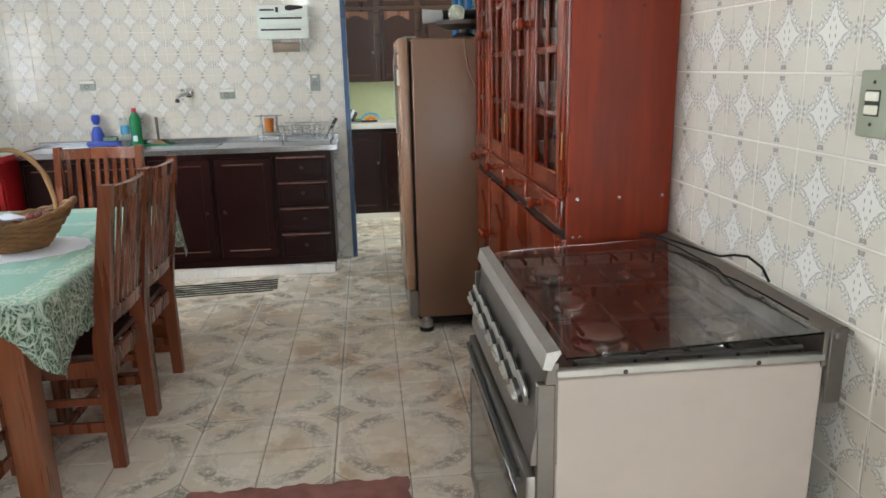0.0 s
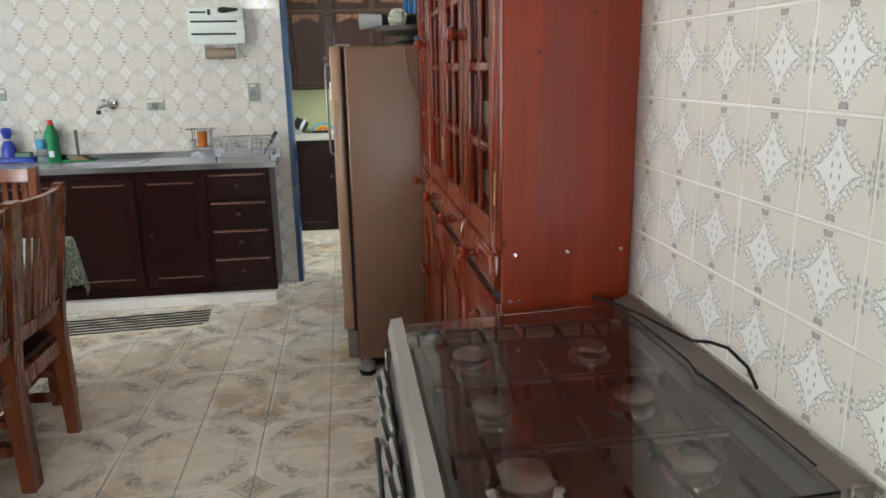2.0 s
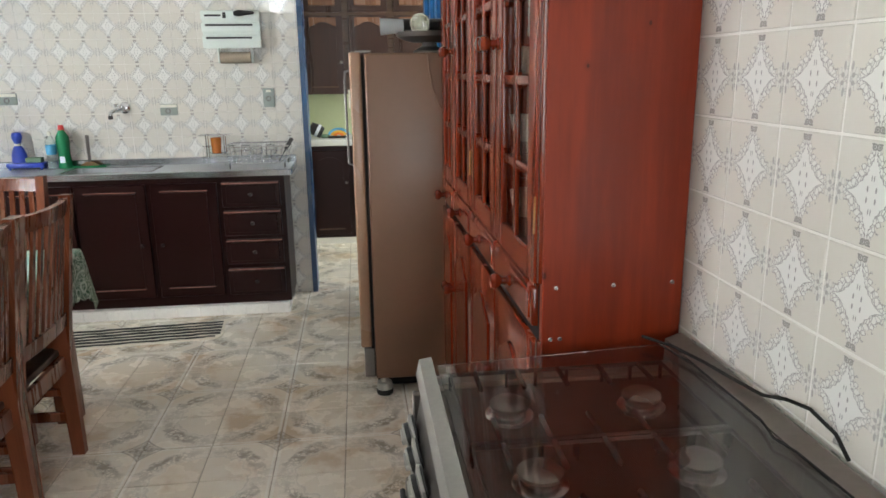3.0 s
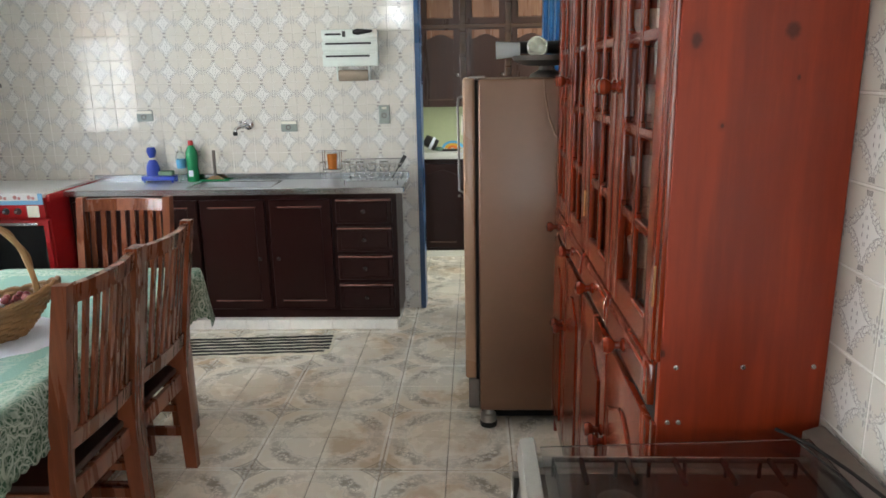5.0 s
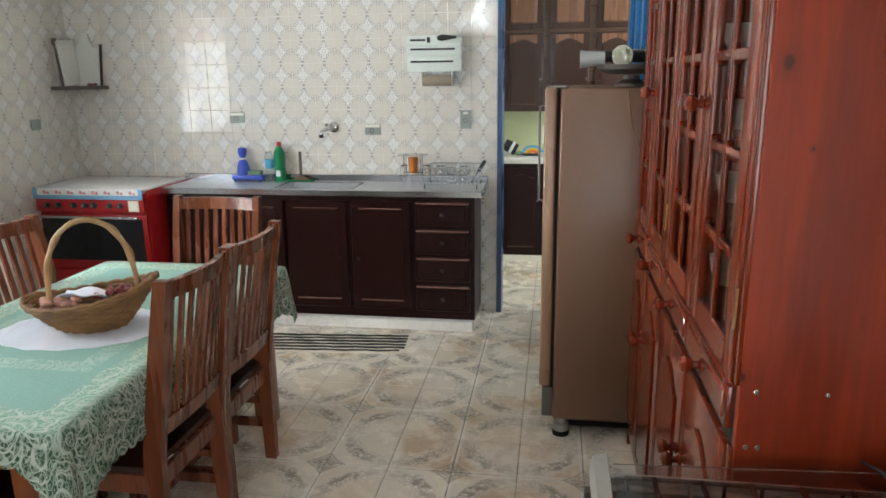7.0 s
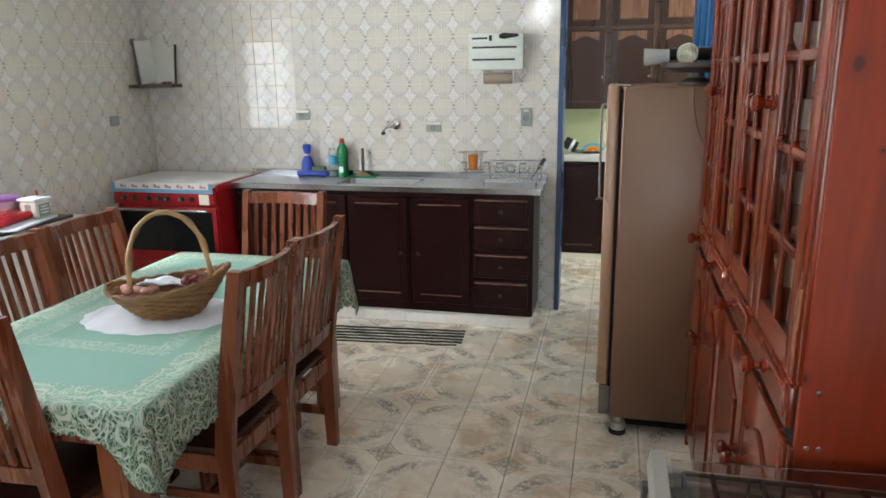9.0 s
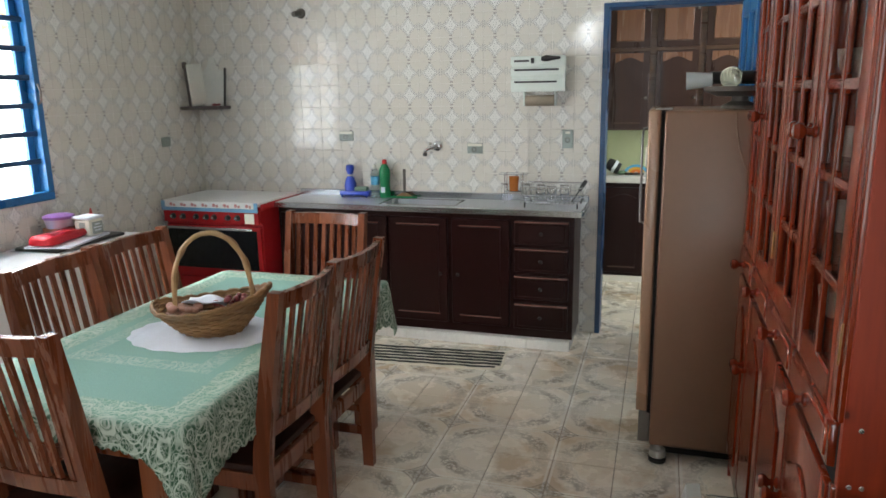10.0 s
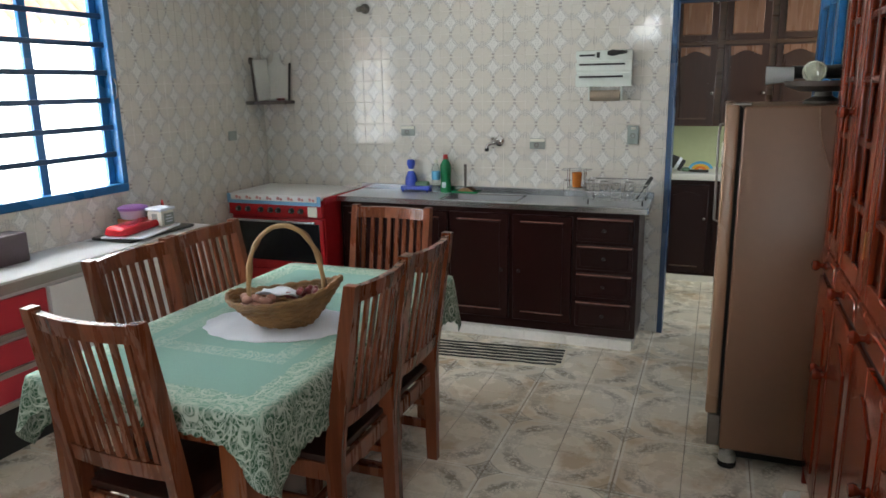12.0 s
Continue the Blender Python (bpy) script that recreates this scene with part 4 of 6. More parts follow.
part("blade", box(bm_(), -1.655, -1.455, 5.445, 5.47, TZ + 0.001, TZ + 0.014, 0.003), GREEN_PLASTIC, squeegee)
part("holder", slab(bm_(), [(-1.61, TZ + 0.014), (-1.49, TZ + 0.014), (-1.53, TZ + 0.038), (-1.57, TZ + 0.038)], 1, 5.45, 5.465), WICKER, squeegee)
part("handle", rod(bm_(), (-1.548, 5.457, TZ + 0.035), (-1.553, 5.475, TZ + 0.205), 0.009, 0.011, 10), GREYWOOD, squeegee)

holder = thing("glass_holder", (-0.745, 5.455, TZ), "wire holder with drinking glasses by the dish rack", "rack")
for x in (-0.80, -0.69):
    for y in (5.37, 5.44):
        part("leg", rod(bm_(), (x, y, TZ), (x, y, TZ + 0.20), 0.003, 0.003, 6), CHROME, holder)
part("ring", tube(bm_(), [(-0.84, 5.36, TZ + 0.195), (-0.65, 5.36, TZ + 0.195), (-0.65, 5.45, TZ + 0.195), (-0.84, 5.45, TZ + 0.195)], 0.003, 6, True), CHROME, holder)
bm = bm_()
for y in (5.375, 5.39, 5.405, 5.42, 5.435):
    rod(bm, (-0.80, y, TZ + 0.0775), (-0.69, y, TZ + 0.0775), 0.0025, 0.0025, 6)
for x in (-0.80, -0.69):
    rod(bm, (x, 5.37, TZ + 0.0775), (x, 5.44, TZ + 0.0775), 0.0025, 0.0025, 6)
part("shelf", bm, CHROME, holder, "wire shelf")
g = thing("amber_glass", (-0.745, 5.405, TZ + 0.08), "amber drink in a glass standing on the wire holder", "glass")
part("tumbler", lathe(bm_(), [(0, 0), (0.028, 0), (0.034, 0.095), (0.031, 0.095), (0.026, 0.006), (0, 0.006)], pose(-0.745, 5.405, TZ + 0.081), 18), AMBER, g)
for x in (-0.815, -0.66):
    g = thing("drinking_glass", (x, 5.455, TZ), "clear upturned drinking glass on the sink top", "glass", "glasses by the sink")
    part("tumbler", lathe(bm_(), [(0.028, 0.0), (0.03, 0.0), (0.026, 0.12), (0, 0.122), (0, 0.117), (0.023, 0.115)], pose(x, 5.455, TZ + 0.001), 18), CLEAR, g)

rack = thing("dish_rack", (-0.46, 5.29, TZ), "chrome wire dish rack with a few upturned glasses", "rack")
RX0, RX1, RY0, RY1 = -0.635, -0.30, 5.21, 5.44
for z in (0.028, 0.082, 0.135):
    o = 0.24 * (z - 0.028)
    part("rim_wire", tube(bm_(), [(RX0 - o, RY0 - o, TZ + z), (RX1 + o, RY0 - o, TZ + z), (RX1 + o, RY1 + o, TZ + z), (RX0 - o, RY1 + o, TZ + z)], 0.0028 if z < 0.1 else 0.004, 6, True), CHROME, rack)
for i in range(13):
    x = RX0 + (RX1 - RX0) * i / 12
    part("wire", tube(bm_(), [(x + 0.026 * (i - 6) / 6, RY0 - 0.026, TZ + 0.135), (x, RY0, TZ + 0.028), (x, RY1, TZ + 0.028), (x + 0.026 * (i - 6) / 6, RY1 + 0.026, TZ + 0.135)], 0.0016, 5), CHROME, rack)
for x, y in ((RX0, RY0), (RX1, RY0), (RX0, RY1), (RX1, RY1)):
    part("foot", rod(bm_(), (x, y, TZ), (x, y, TZ + 0.03), 0.005, 0.004, 8), BLACK_PLASTIC, rack)
for x, y, r in ((-0.555, 5.36, 0.032), (-0.47, 5.27, 0.034), (-0.40, 5.36, 0.032)):
    g = thing("drinking_glass", (x, y, TZ + 0.03), "clear upturned drinking glass drying in the rack", "glass", "glasses by the sink")
    part("tumbler", lathe(bm_(), [(r, 0.0), (r * 1.05, 0.0), (r * 0.86, 0.10), (0, 0.102), (0, 0.097), (r * 0.78, 0.095)], pose(x, y, TZ + 0.031), 18), CLEAR, g)
spat = bm_()
box(spat, -0.012, 0.012, -0.003, 0.003, 0.07, 0.15, 0.002)
rod(spat, (0, 0, -0.02), (0, 0, 0.075), 0.004, 0.004, 8)
bmesh.ops.transform(spat, matrix=pose(-0.335, 5.30, TZ + 0.045, 0, 32, 0), verts=spat.verts[:])
solid("spatula", spat, BLACK_PLASTIC, "black spatula leaning in the dish rack", "utensil")

# ---- corner shelf ----
shelf = thing("corner_shelf", (-3.1, 5.4, 1.55), "small grey wooden corner shelf on the tiles", "shelf")
part("board", slab(bm_(), [(XL + 0.003, 5.29), (XL + 0.09, 5.27), (-2.972, YB - 0.12), (-2.955, YB - 0.003), (XL + 0.003, YB - 0.003)], 2, 1.553, 1.578), GREYWOOD, shelf)
bm = bm_()
bd = [(0.006, 0), (0.164, 0), (0.17, 0.008), (0.17, 0.245)]
bd += [(0.17 - 0.062 * math.sin(a * math.pi / 16), 0.315 - 0.07 * math.cos(a * math.pi / 16)) for a in range(9)]
bd += [(0.104, 0.338), (0.096, 0.345), (0.074, 0.345), (0.066, 0.338)]
bd += [(0.062 * math.cos(a * math.pi / 16), 0.315 - 0.07 * math.sin(a * math.pi / 16)) for a in range(9)]
bd += [(0, 0.245), (0, 0.008)]
slab(bm, [(p * 1.2, q * 1.04) for p, q in bd], 1, -0.008, 0.008)
bmesh.ops.transform(bm, matrix=pose(-3.175, 5.455, 1.579, -6, 0, 0), verts=bm.verts[:])
solid("cutting_board", bm, MARBLE, "pale cutting board with a handle leaning on the shelf", "cutting board")
bm = bm_()
slab(bm, [(0, 0), (0.14, 0), (0.14, 0.30), (0, 0.30)], 1, -0.007, 0.007)
bmesh.ops.transform(bm, matrix=pose(XL + 0.085, 5.33, 1.579, 0, -6, 80), verts=bm.verts[:])
solid("cutting_board", bm, MARBLE, "pale square cutting board standing against the side wall", "cutting board")
bm = bm_()
box(bm, -0.004, 0.004, -0.011, 0.011, 0.0, 0.28, 0.002)
bmesh.ops.transform(bm, matrix=pose(-2.966, 5.455, 1.579, -8, 0, 0), verts=bm.verts[:])
solid("knife", bm, BLACK_PLASTIC, "dark kitchen utensil standing at the shelf's end", "utensil")
bm = bm_()
rod(bm, (XL + 0.05, 5.36, 1.579), (XL + 0.02, 5.36, 1.86), 0.014, 0.008, 8)
box(bm, XL + 0.006, XL + 0.034, 5.345, 5.375, 1.85, 1.90, 0.006)
solid("rolling_pin", bm, GREYWOOD, "dark wooden utensil standing in the corner", "utensil")
bm = bm_()
ball(bm, (-3.03, 5.42, 1.588), 0.016, Matrix.Diagonal((1.6, 1, 0.6, 1)))
ball(bm, (-3.0, 5.43, 1.588), 0.014, Matrix.Diagonal((1.2, 1, 0.65, 1)))
solid("garlic", bm, GRAPE, "small dark bulbs lying on the corner shelf", "food")

# ---- red stove ----
RS0, RS1, RSF, RSB, RST = -3.19, -2.41, 4.93, 5.50, 0.905
rs = thing("red_stove", (-2.8, 5.2, 0), "red enamel gas stove with a dark oven window", "stove")
bm = bm_()
slab(bm, [(RSF + 0.03, 0.06), (RSB, 0.06), (RSB, RST), (RSF + 0.01, RST), (RSF + 0.0, 0.80), (RSF + 0.03, 0.775)], 0, RS0, RS1)
part("body", bm, RED_ENAMEL, rs)
part("control_panel", box(bm_(), RS0 + 0.005, RS1 - 0.005, RSF - 0.012, RSF + 0.006, 0.785, 0.875, 0.006, 2), RED_ENAMEL, rs)
for x in (-3.10, -3.02, -2.91, -2.83, -2.765, -2.655, -2.58):
    k = part("knob", lathe(bm_(), [(0, 0), (0.021, 0), (0.021, 0.006), (0.015, 0.01), (0.014, 0.024), (0, 0.026)], pose(x, RSF - 0.012, 0.828, 90), 16), BLACK_PLASTIC, rs)
    part("cap", lathe(bm_(), [(0, 0.026), (0.009, 0.026), (0.008, 0.029), (0, 0.029)], pose(x, RSF - 0.012, 0.828, 90), 12), CHROME, k)
part("badge", box(bm_(), -2.525, -2.45, RSF - 0.016, RSF - 0.010, 0.79, 0.862, 0.003), IVORY, rs, "pale timer panel")
od = part("oven_door", box(bm_(), RS0 + 0.01, RS1 - 0.01, RSF + 0.008, RSF + 0.032, 0.40, 0.765, 0.006, 2), RED_ENAMEL, rs)
part("window", box(bm_(), RS0 + 0.02, RS1 - 0.04, RSF + 0.001, RSF + 0.012, 0.455, 0.735, 0.004), BLACK_GLASS, od, "black oven glass")
part("handle", rod(bm_(), (RS0 + 0.03, RSF - 0.03, 0.75), (RS1 - 0.05, RSF - 0.03, 0.75), 0.010, 0.010, 12), CHROME, od)
for x in (RS0 + 0.06, RS1 - 0.08):
    part("bracket", rod(bm_(), (x, RSF - 0.03, 0.75), (x, RSF + 0.015, 0.75), 0.007, 0.007, 8), CHROME, od)
part("lower_panel", box(bm_(), RS0 + 0.01, RS1 - 0.01, RSF + 0.01, RSF + 0.03, 0.10, 0.385, 0.005, 2), RED_ENAMEL, rs)
part("side_rim", box(bm_(), RS1 - 0.002, RS1 + 0.02, RSF + 0.01, RSB, 0.88, 0.925, 0.006, 2), RED_ENAMEL, rs)
for x in (RS0 + 0.05, RS1 - 0.05):
    for y in (RSF + 0.08, RSB - 0.06):
        part("foot", rod(bm_(), (x, y, 0), (x, y, 0.065), 0.02, 0.016, 10), BLACK_PLASTIC, rs)
cov = thing("stove_cover", (-2.8, 5.2, RST), "white fabric stove cover with a blue edge and small roses", "cover")
bm = bm_()
box(bm, RS0 - 0.004, RS1 - 0.006, RSF + 0.0, RSB - 0.03, RST + 0.001, 0.938, 0.010, 2)
part("top", bm, COVER, cov)
part("valance", box(bm_(), RS0 + 0.03, RS1 - 0.035, RSF - 0.022, RSF - 0.006, 0.893, 0.938, 0.004), COVER, cov)
part("blue_edge", box(box(box(bm_(), RS0 - 0.002, RS1 - 0.006, RSF - 0.020, RSF - 0.012, 0.868, 0.893, 0.002), RS0 - 0.002, RS0 + 0.03, RSF - 0.020, RSF - 0.012, 0.893, 0.936, 0.002),
     RS1 - 0.035, RS1 - 0.006, RSF - 0.020, RSF - 0.012, 0.893, 0.936, 0.002), COVER_BLUE, cov, "blue border")
for i in range(8):
    for j in (0, 1):
        bm = lathe(bm_(), [(0, 0), (0.013 - 0.003 * j, 0.0), (0.010, 0.003), (0, 0.004)], pose(-3.105 + i * 0.087 + j * 0.026, RSF - 0.022, 0.914 - 0.005 * j, 90), 8)
        part("rose", bm, COVER_ROSE, cov)

# ---- counter under the window ----
LZ, LX = 0.845, -2.832
lt = solid("side_worktop", box(bm_(), XL + 0.004, LX, 1.6, 4.27, LZ - 0.04, LZ, 0.004), WHITE_LAMINATE, "white worktop under the window with a metal edge", "worktop")
lc = thing("side_cabinet", (-2.97, 2.9, 0), "white cabinet with red drawers under the window worktop", "cabinet")
part("body", box(bm_(), XL + 0.005, LX - 0.03, 1.62, 4.25, 0.241, LZ - 0.042, 0.003), WHITE_LAMINATE, lc)
part("plinth", box(bm_(), XL + 0.005, LX - 0.09, 1.62, 4.25, 0, 0.24), BLACK_PLASTIC, lc)
part("edge_strip", box(bm_(), LX + 0.001, LX + 0.006, 1.6, 4.27, LZ - 0.058, LZ - 0.012, 0.001), ALU, lt)
for z0, z1 in ((0.605, 0.762), (0.435, 0.557), (0.285, 0.407)):
    d = part("drawer", box(bm_(), LX - 0.03, LX - 0.012, 2.30, 3.07, z0, z1, 0.003), RED_LAMINATE, lc, "red drawer front")
    part("handle", box(bm_(), LX - 0.016, LX - 0.002, 2.31, 3.06, z0 - 0.030, z0 - 0.001, 0.003), ALU, d)
for y0, y1 in ((3.09, 3.66), (3.68, 4.24)):
    part("door", box(bm_(), LX - 0.03, LX - 0.012, y0, y1, 0.26, 0.762, 0.003), WHITE_LAMINATE, lc)
# clutter on it
tray = thing("tray", (-3.02, 3.93, LZ), "black plastic tray with papers on the worktop", "tray")
part("tray", box(bm_(), -3.17, -2.88, 3.66, 4.18, LZ + 0.001, LZ + 0.02, 0.008, 2), BLACK_PLASTIC, tray)
bm = box(bm_(), -0.13, 0.13, -0.22, 0.20, 0, 0.012, 0.003)
bmesh.ops.transform(bm, matrix=pose(-3.0, 3.88, LZ + 0.021, 0, 0, 14), verts=bm.verts[:])
solid("magazine", bm, LINEN, "white magazine lying in the tray", "magazine")
pk = box(bm_(), -0.07, 0.07, -0.16, 0.16, 0.0, 0.055, 0.022, 3)
bmesh.ops.subdivide_edges(pk, edges=pk.edges[:], cuts=3, use_grid_fill=True)
for v in pk.verts:
    v.co += Vector((0.010 * noise.noise(v.co * 22), 0.010 * noise.noise(v.co * 19 + Vector((5, 0, 0))), (0.016 * noise.noise(v.co * 17 + Vector((0, 7, 0)))) * (1 if v.co.z > 0.012 else 0)))
bmesh.ops.transform(pk, matrix=pose(-2.99, 3.80, LZ + 0.036, 0, 0, 8), verts=pk.verts[:])
solid("snack_packet", pk, plain("red_foil", (0.55, 0.02, 0.03), 0.22, 0.4, 0.25, 30, 0.5), "shiny red foil packet lying on the tray", "packet")
tub = thing("plastic_tub", (-2.97, 4.0, LZ + 0.033), "white plastic tub with a printed label and lid", "tub")
part("tub", box(bm_(), -3.025, -2.915, 3.945, 4.055, LZ + 0.034, LZ + 0.13, 0.014, 2), IVORY, tub)
part("lid", box(bm_(), -3.032, -2.908, 3.938, 4.062, LZ + 0.131, LZ + 0.148, 0.006, 2), LINEN, tub)
part("label", box(bm_(), -2.9145, -2.9125, 3.965, 4.045, LZ + 0.045, LZ + 0.115), GREY_PLASTIC, tub, "grey printed label")
for k, w in enumerate((0.05, 0.06, 0.04)):
    part("print_bar", box(bm_(), -2.9125, -2.9115, 4.005 - w / 2, 4.005 + w / 2, LZ + 0.062 + k * 0.017, LZ + 0.069 + k * 0.017), LINEN, tub)
part("label", box(bm_(), -2.985, -2.945, 3.9425, 3.9445, LZ + 0.045, LZ + 0.115), GREY_PLASTIC, tub, "grey printed label")
bowl = thing("lidded_bowl", (-3.11, 3.93, LZ + 0.0885), "pale plastic bowl with a purple lid behind the packet", "bowl")
part("bowl", lathe(bm_(), [(0, 0), (0.07, 0), (0.078, 0.05), (0, 0.05)], pose(-3.11, 3.93, LZ + 0.089), 22), plain("lavender_plastic", (0.42, 0.37, 0.45), 0.4, 0, 0.08, 14), bowl)
part("lid", lathe(bm_(), [(0, 0.05), (0.083, 0.05), (0.084, 0.066), (0.06, 0.074), (0, 0.075)], pose(-3.11, 3.93, LZ + 0.089), 22), PURPLE, bowl, "purple lid")
solid("cardboard_box", box(bm_(), -3.18, -3.05, 3.87, 4.0, LZ + 0.021, LZ + 0.0885, 0.003), WICKER, "small cardboard box under the purple bowl", "box")
sb = thing("squeeze_bottle", (-3.05, 4.11, LZ + 0.02), "small clear squeeze bottle with a red tip", "bottle")
part("bottle", lathe(bm_(), [(0, 0), (0.025, 0), (0.026, 0.09), (0.01, 0.115), (0, 0.115)], pose(-3.05, 4.11, LZ + 0.021), 14), CLEAR_PLASTIC, sb)
part("tip", lathe(bm_(), [(0, 0.115), (0.01, 0.115), (0.004, 0.15), (0, 0.15)], pose(-3.05, 4.11, LZ + 0.021), 10), RED_PLASTIC, sb)
solid("tin", box(bm_(), -3.2, -3.08, 3.0, 3.2, LZ + 0.001, LZ + 0.15, 0.008, 2), plain("mauve_tin", (0.10, 0.07, 0.08), 0.4, 0.2), "dark mauve tin standing on the worktop", "tin")

# ---- dining table ----
TBX0, TBX1, TBY0, TBY1, TBZ = -1.955, -1.045, 2.225, 3.825, 0.765
table = thing("dining_table", (-1.5, 3.025, 0), "orange-brown wooden dining table under a green cloth", "table")
part("tabletop", box(bm_(), TBX0 + 0.004, TBX1 - 0.004, TBY0 + 0.004, TBY1 - 0.004, TBZ - 0.035, TBZ - 0.003, 0.005, 2), TABLE_WOOD, table)
for x in (TBX0 + 0.075, TBX1 - 0.165):
    for y in (TBY0 + 0.02, TBY1 - 0.11):
        part("leg", box(bm_(), x, x + 0.09, y, y + 0.09, 0.0, TBZ - 0.036, 0.006, 2), TABLE_WOOD, table)
for b in ((TBX0 + 0.11, TBX1 - 0.11, TBY0 + 0.03, TBY0 + 0.055), (TBX0 + 0.11, TBX1 - 0.11, TBY1 - 0.055, TBY1 - 0.03),
          (TBX0 + 0.03, TBX0 + 0.055, TBY0 + 0.11, TBY1 - 0.11), (TBX1 - 0.055, TBX1 - 0.03, TBY0 + 0.11, TBY1 - 0.11)):
    part("apron", box(bm_(), *b, TBZ - 0.13, TBZ - 0.036, 0.003), TABLE_WOOD, table)


def tablecloth():
    """A sheet laid over the table: flat on top, hanging in folds, longest at the corners, with a scalloped hem."""
    cx, cy = (TBX0 + TBX1) / 2, (TBY0 + TBY1) / 2
    hx, hy = (TBX1 - TBX0) / 2 + 0.004, (TBY1 - TBY0) / 2 + 0.004
    per = []
    r = 0.035
    n_x, n_y, n_c = 110, 190, 15
    for k, (sx, sy) in enumerate(((1, -1), (1, 1), (-1, 1), (-1, -1))):
        a0 = (-90, 0, 90, 180)[k]
        for i in range(n_c):
            a = radians(a0 + 90 * i / (n_c - 1))
            per.append((sx * (hx - r) + r * math.cos(a), sy * (hy - r) + r * math.sin(a), math.cos(a), math.sin(a), math.sin(math.pi * i / (n_c - 1))))
        n = n_y if k % 2 == 0 else n_x
        x0, y0 = per[-1][:2]
        nxt = ((1, 1), (-1, 1), (-1, -1), (1, -1))[k]
        a1 = radians(a0 + 90)
        x1, y1 = nxt[0] * (hx - r) + r * math.cos(a1), nxt[1] * (hy - r) + r * math.sin(a1)
        for i in range(1, n):
            f = i / n
            per.append((x0 + (x1 - x0) * f, y0 + (y1 - y0) * f, math.cos(a1), math.sin(a1), 0.0))
    bm = bm_()
    uvl = bm.loops.layers.uv.new("UVMap")
    count = len(per)
    rows = []
    uvs = {}
    # flat rings on top, then down the sides
    for s in (0.0, 0.35, 0.6, 0.8, 0.92, 1.0):
        row = []
        for x, y, nx, ny, c in per:
            v = bm.verts.new((cx + x * s, cy + y * s, TBZ + 0.002))
            uvs[v] = (x * s, y * s)
            row.append(v)
        rows.append(row)
    length = 0.0
    arcs = [0.0]
    for i in range(1, count):
        length += math.hypot(per[i][0] - per[i - 1][0], per[i][1] - per[i - 1][1])
        arcs.append(length)
    # longer drop at the corners
    near = []
    for i in range(count):
        x, y = per[i][:2]
        d = math.hypot(hx - abs(x), hy - abs(y))
        near.append(math.exp(-(d / 0.065) ** 2))
    steps = 8
    for k in range(1, steps + 1):
        f = k / steps
        row = []
        for i, (x, y, nx, ny, c) in enumerate(per):
            drop = (0.195 - 0.110 * max(0.0, -ny) - 0.05 * max(0.0, ny) + 0.10 * near[i]) * f
            hem = 0.011 * (1 - abs(math.sin(arcs[i] * 76.0))) * (1 if k == steps else 0)
            wave = 0.010 * f * (math.sin(arcs[i] * 17.0) + 0.5 * math.sin(arcs[i] * 41.0 + 1.3)) + 0.008 * f
            wave += near[i] * f * 0.028 * (1 + 0.6 * math.sin(arcs[i] * 70.0))
            v = bm.verts.new((cx + x + nx * (0.006 + max(0.0, wave)), cy + y + ny * (0.006 + max(0.0, wave)), TBZ + 0.002 - 0.004 * (k == 1) - drop + hem))
            uvs[v] = (x + nx * drop, y + ny * drop)
            row.append(v)
        rows.append(row)
    for a, b in zip(rows[1:], rows[2:]):
        for i in range(count):
            j = (i + 1) % count
            bm.faces.new((a[i], a[j], b[j], b[i]))
    c0 = bm.verts.new((cx, cy, TBZ + 0.002))
    uvs[c0] = (0, 0)
    for v in rows[0]:
        bm.verts.remove(v)
    for i in range(count):
        bm.faces.new((c0, rows[1][i], rows[1][(i + 1) % count]))
    for face in bm.faces:
        for loop in face.loops:
            loop[uvl].uv = uvs[loop.vert]
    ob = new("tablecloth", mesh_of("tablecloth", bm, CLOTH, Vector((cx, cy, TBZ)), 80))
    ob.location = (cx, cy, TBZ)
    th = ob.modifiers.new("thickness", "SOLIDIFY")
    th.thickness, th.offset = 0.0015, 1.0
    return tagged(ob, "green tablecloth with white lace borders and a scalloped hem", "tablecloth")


tablecloth()

DZ = TBZ + 0.005
bm = bm_()
ring = []
for i in range(96):
    a = 2 * math.pi * i / 96
    rr = 1 + 0.02 * math.cos(a * 16)
    ring.append(Vector((0.295 * rr * math.cos(a), 0.215 * rr * math.sin(a), 0)))
rot = pose(-1.455, 2.945, DZ, 0, 0, 12)
lo = [bm.verts.new(rot @ p) for p in ring]
hi = [bm.verts.new(rot @ (p * 0.985 + Vector((0, 0, 0.003)))) for p in ring]
bm.faces.new(lo[::-1]), bm.faces.new(hi)
for i in range(96):
    bm.faces.new((lo[i], lo[(i + 1) % 96], hi[(i + 1) % 96], hi[i]))
solid("doily", bm, LINEN, "oval white linen doily under the basket", "doily")


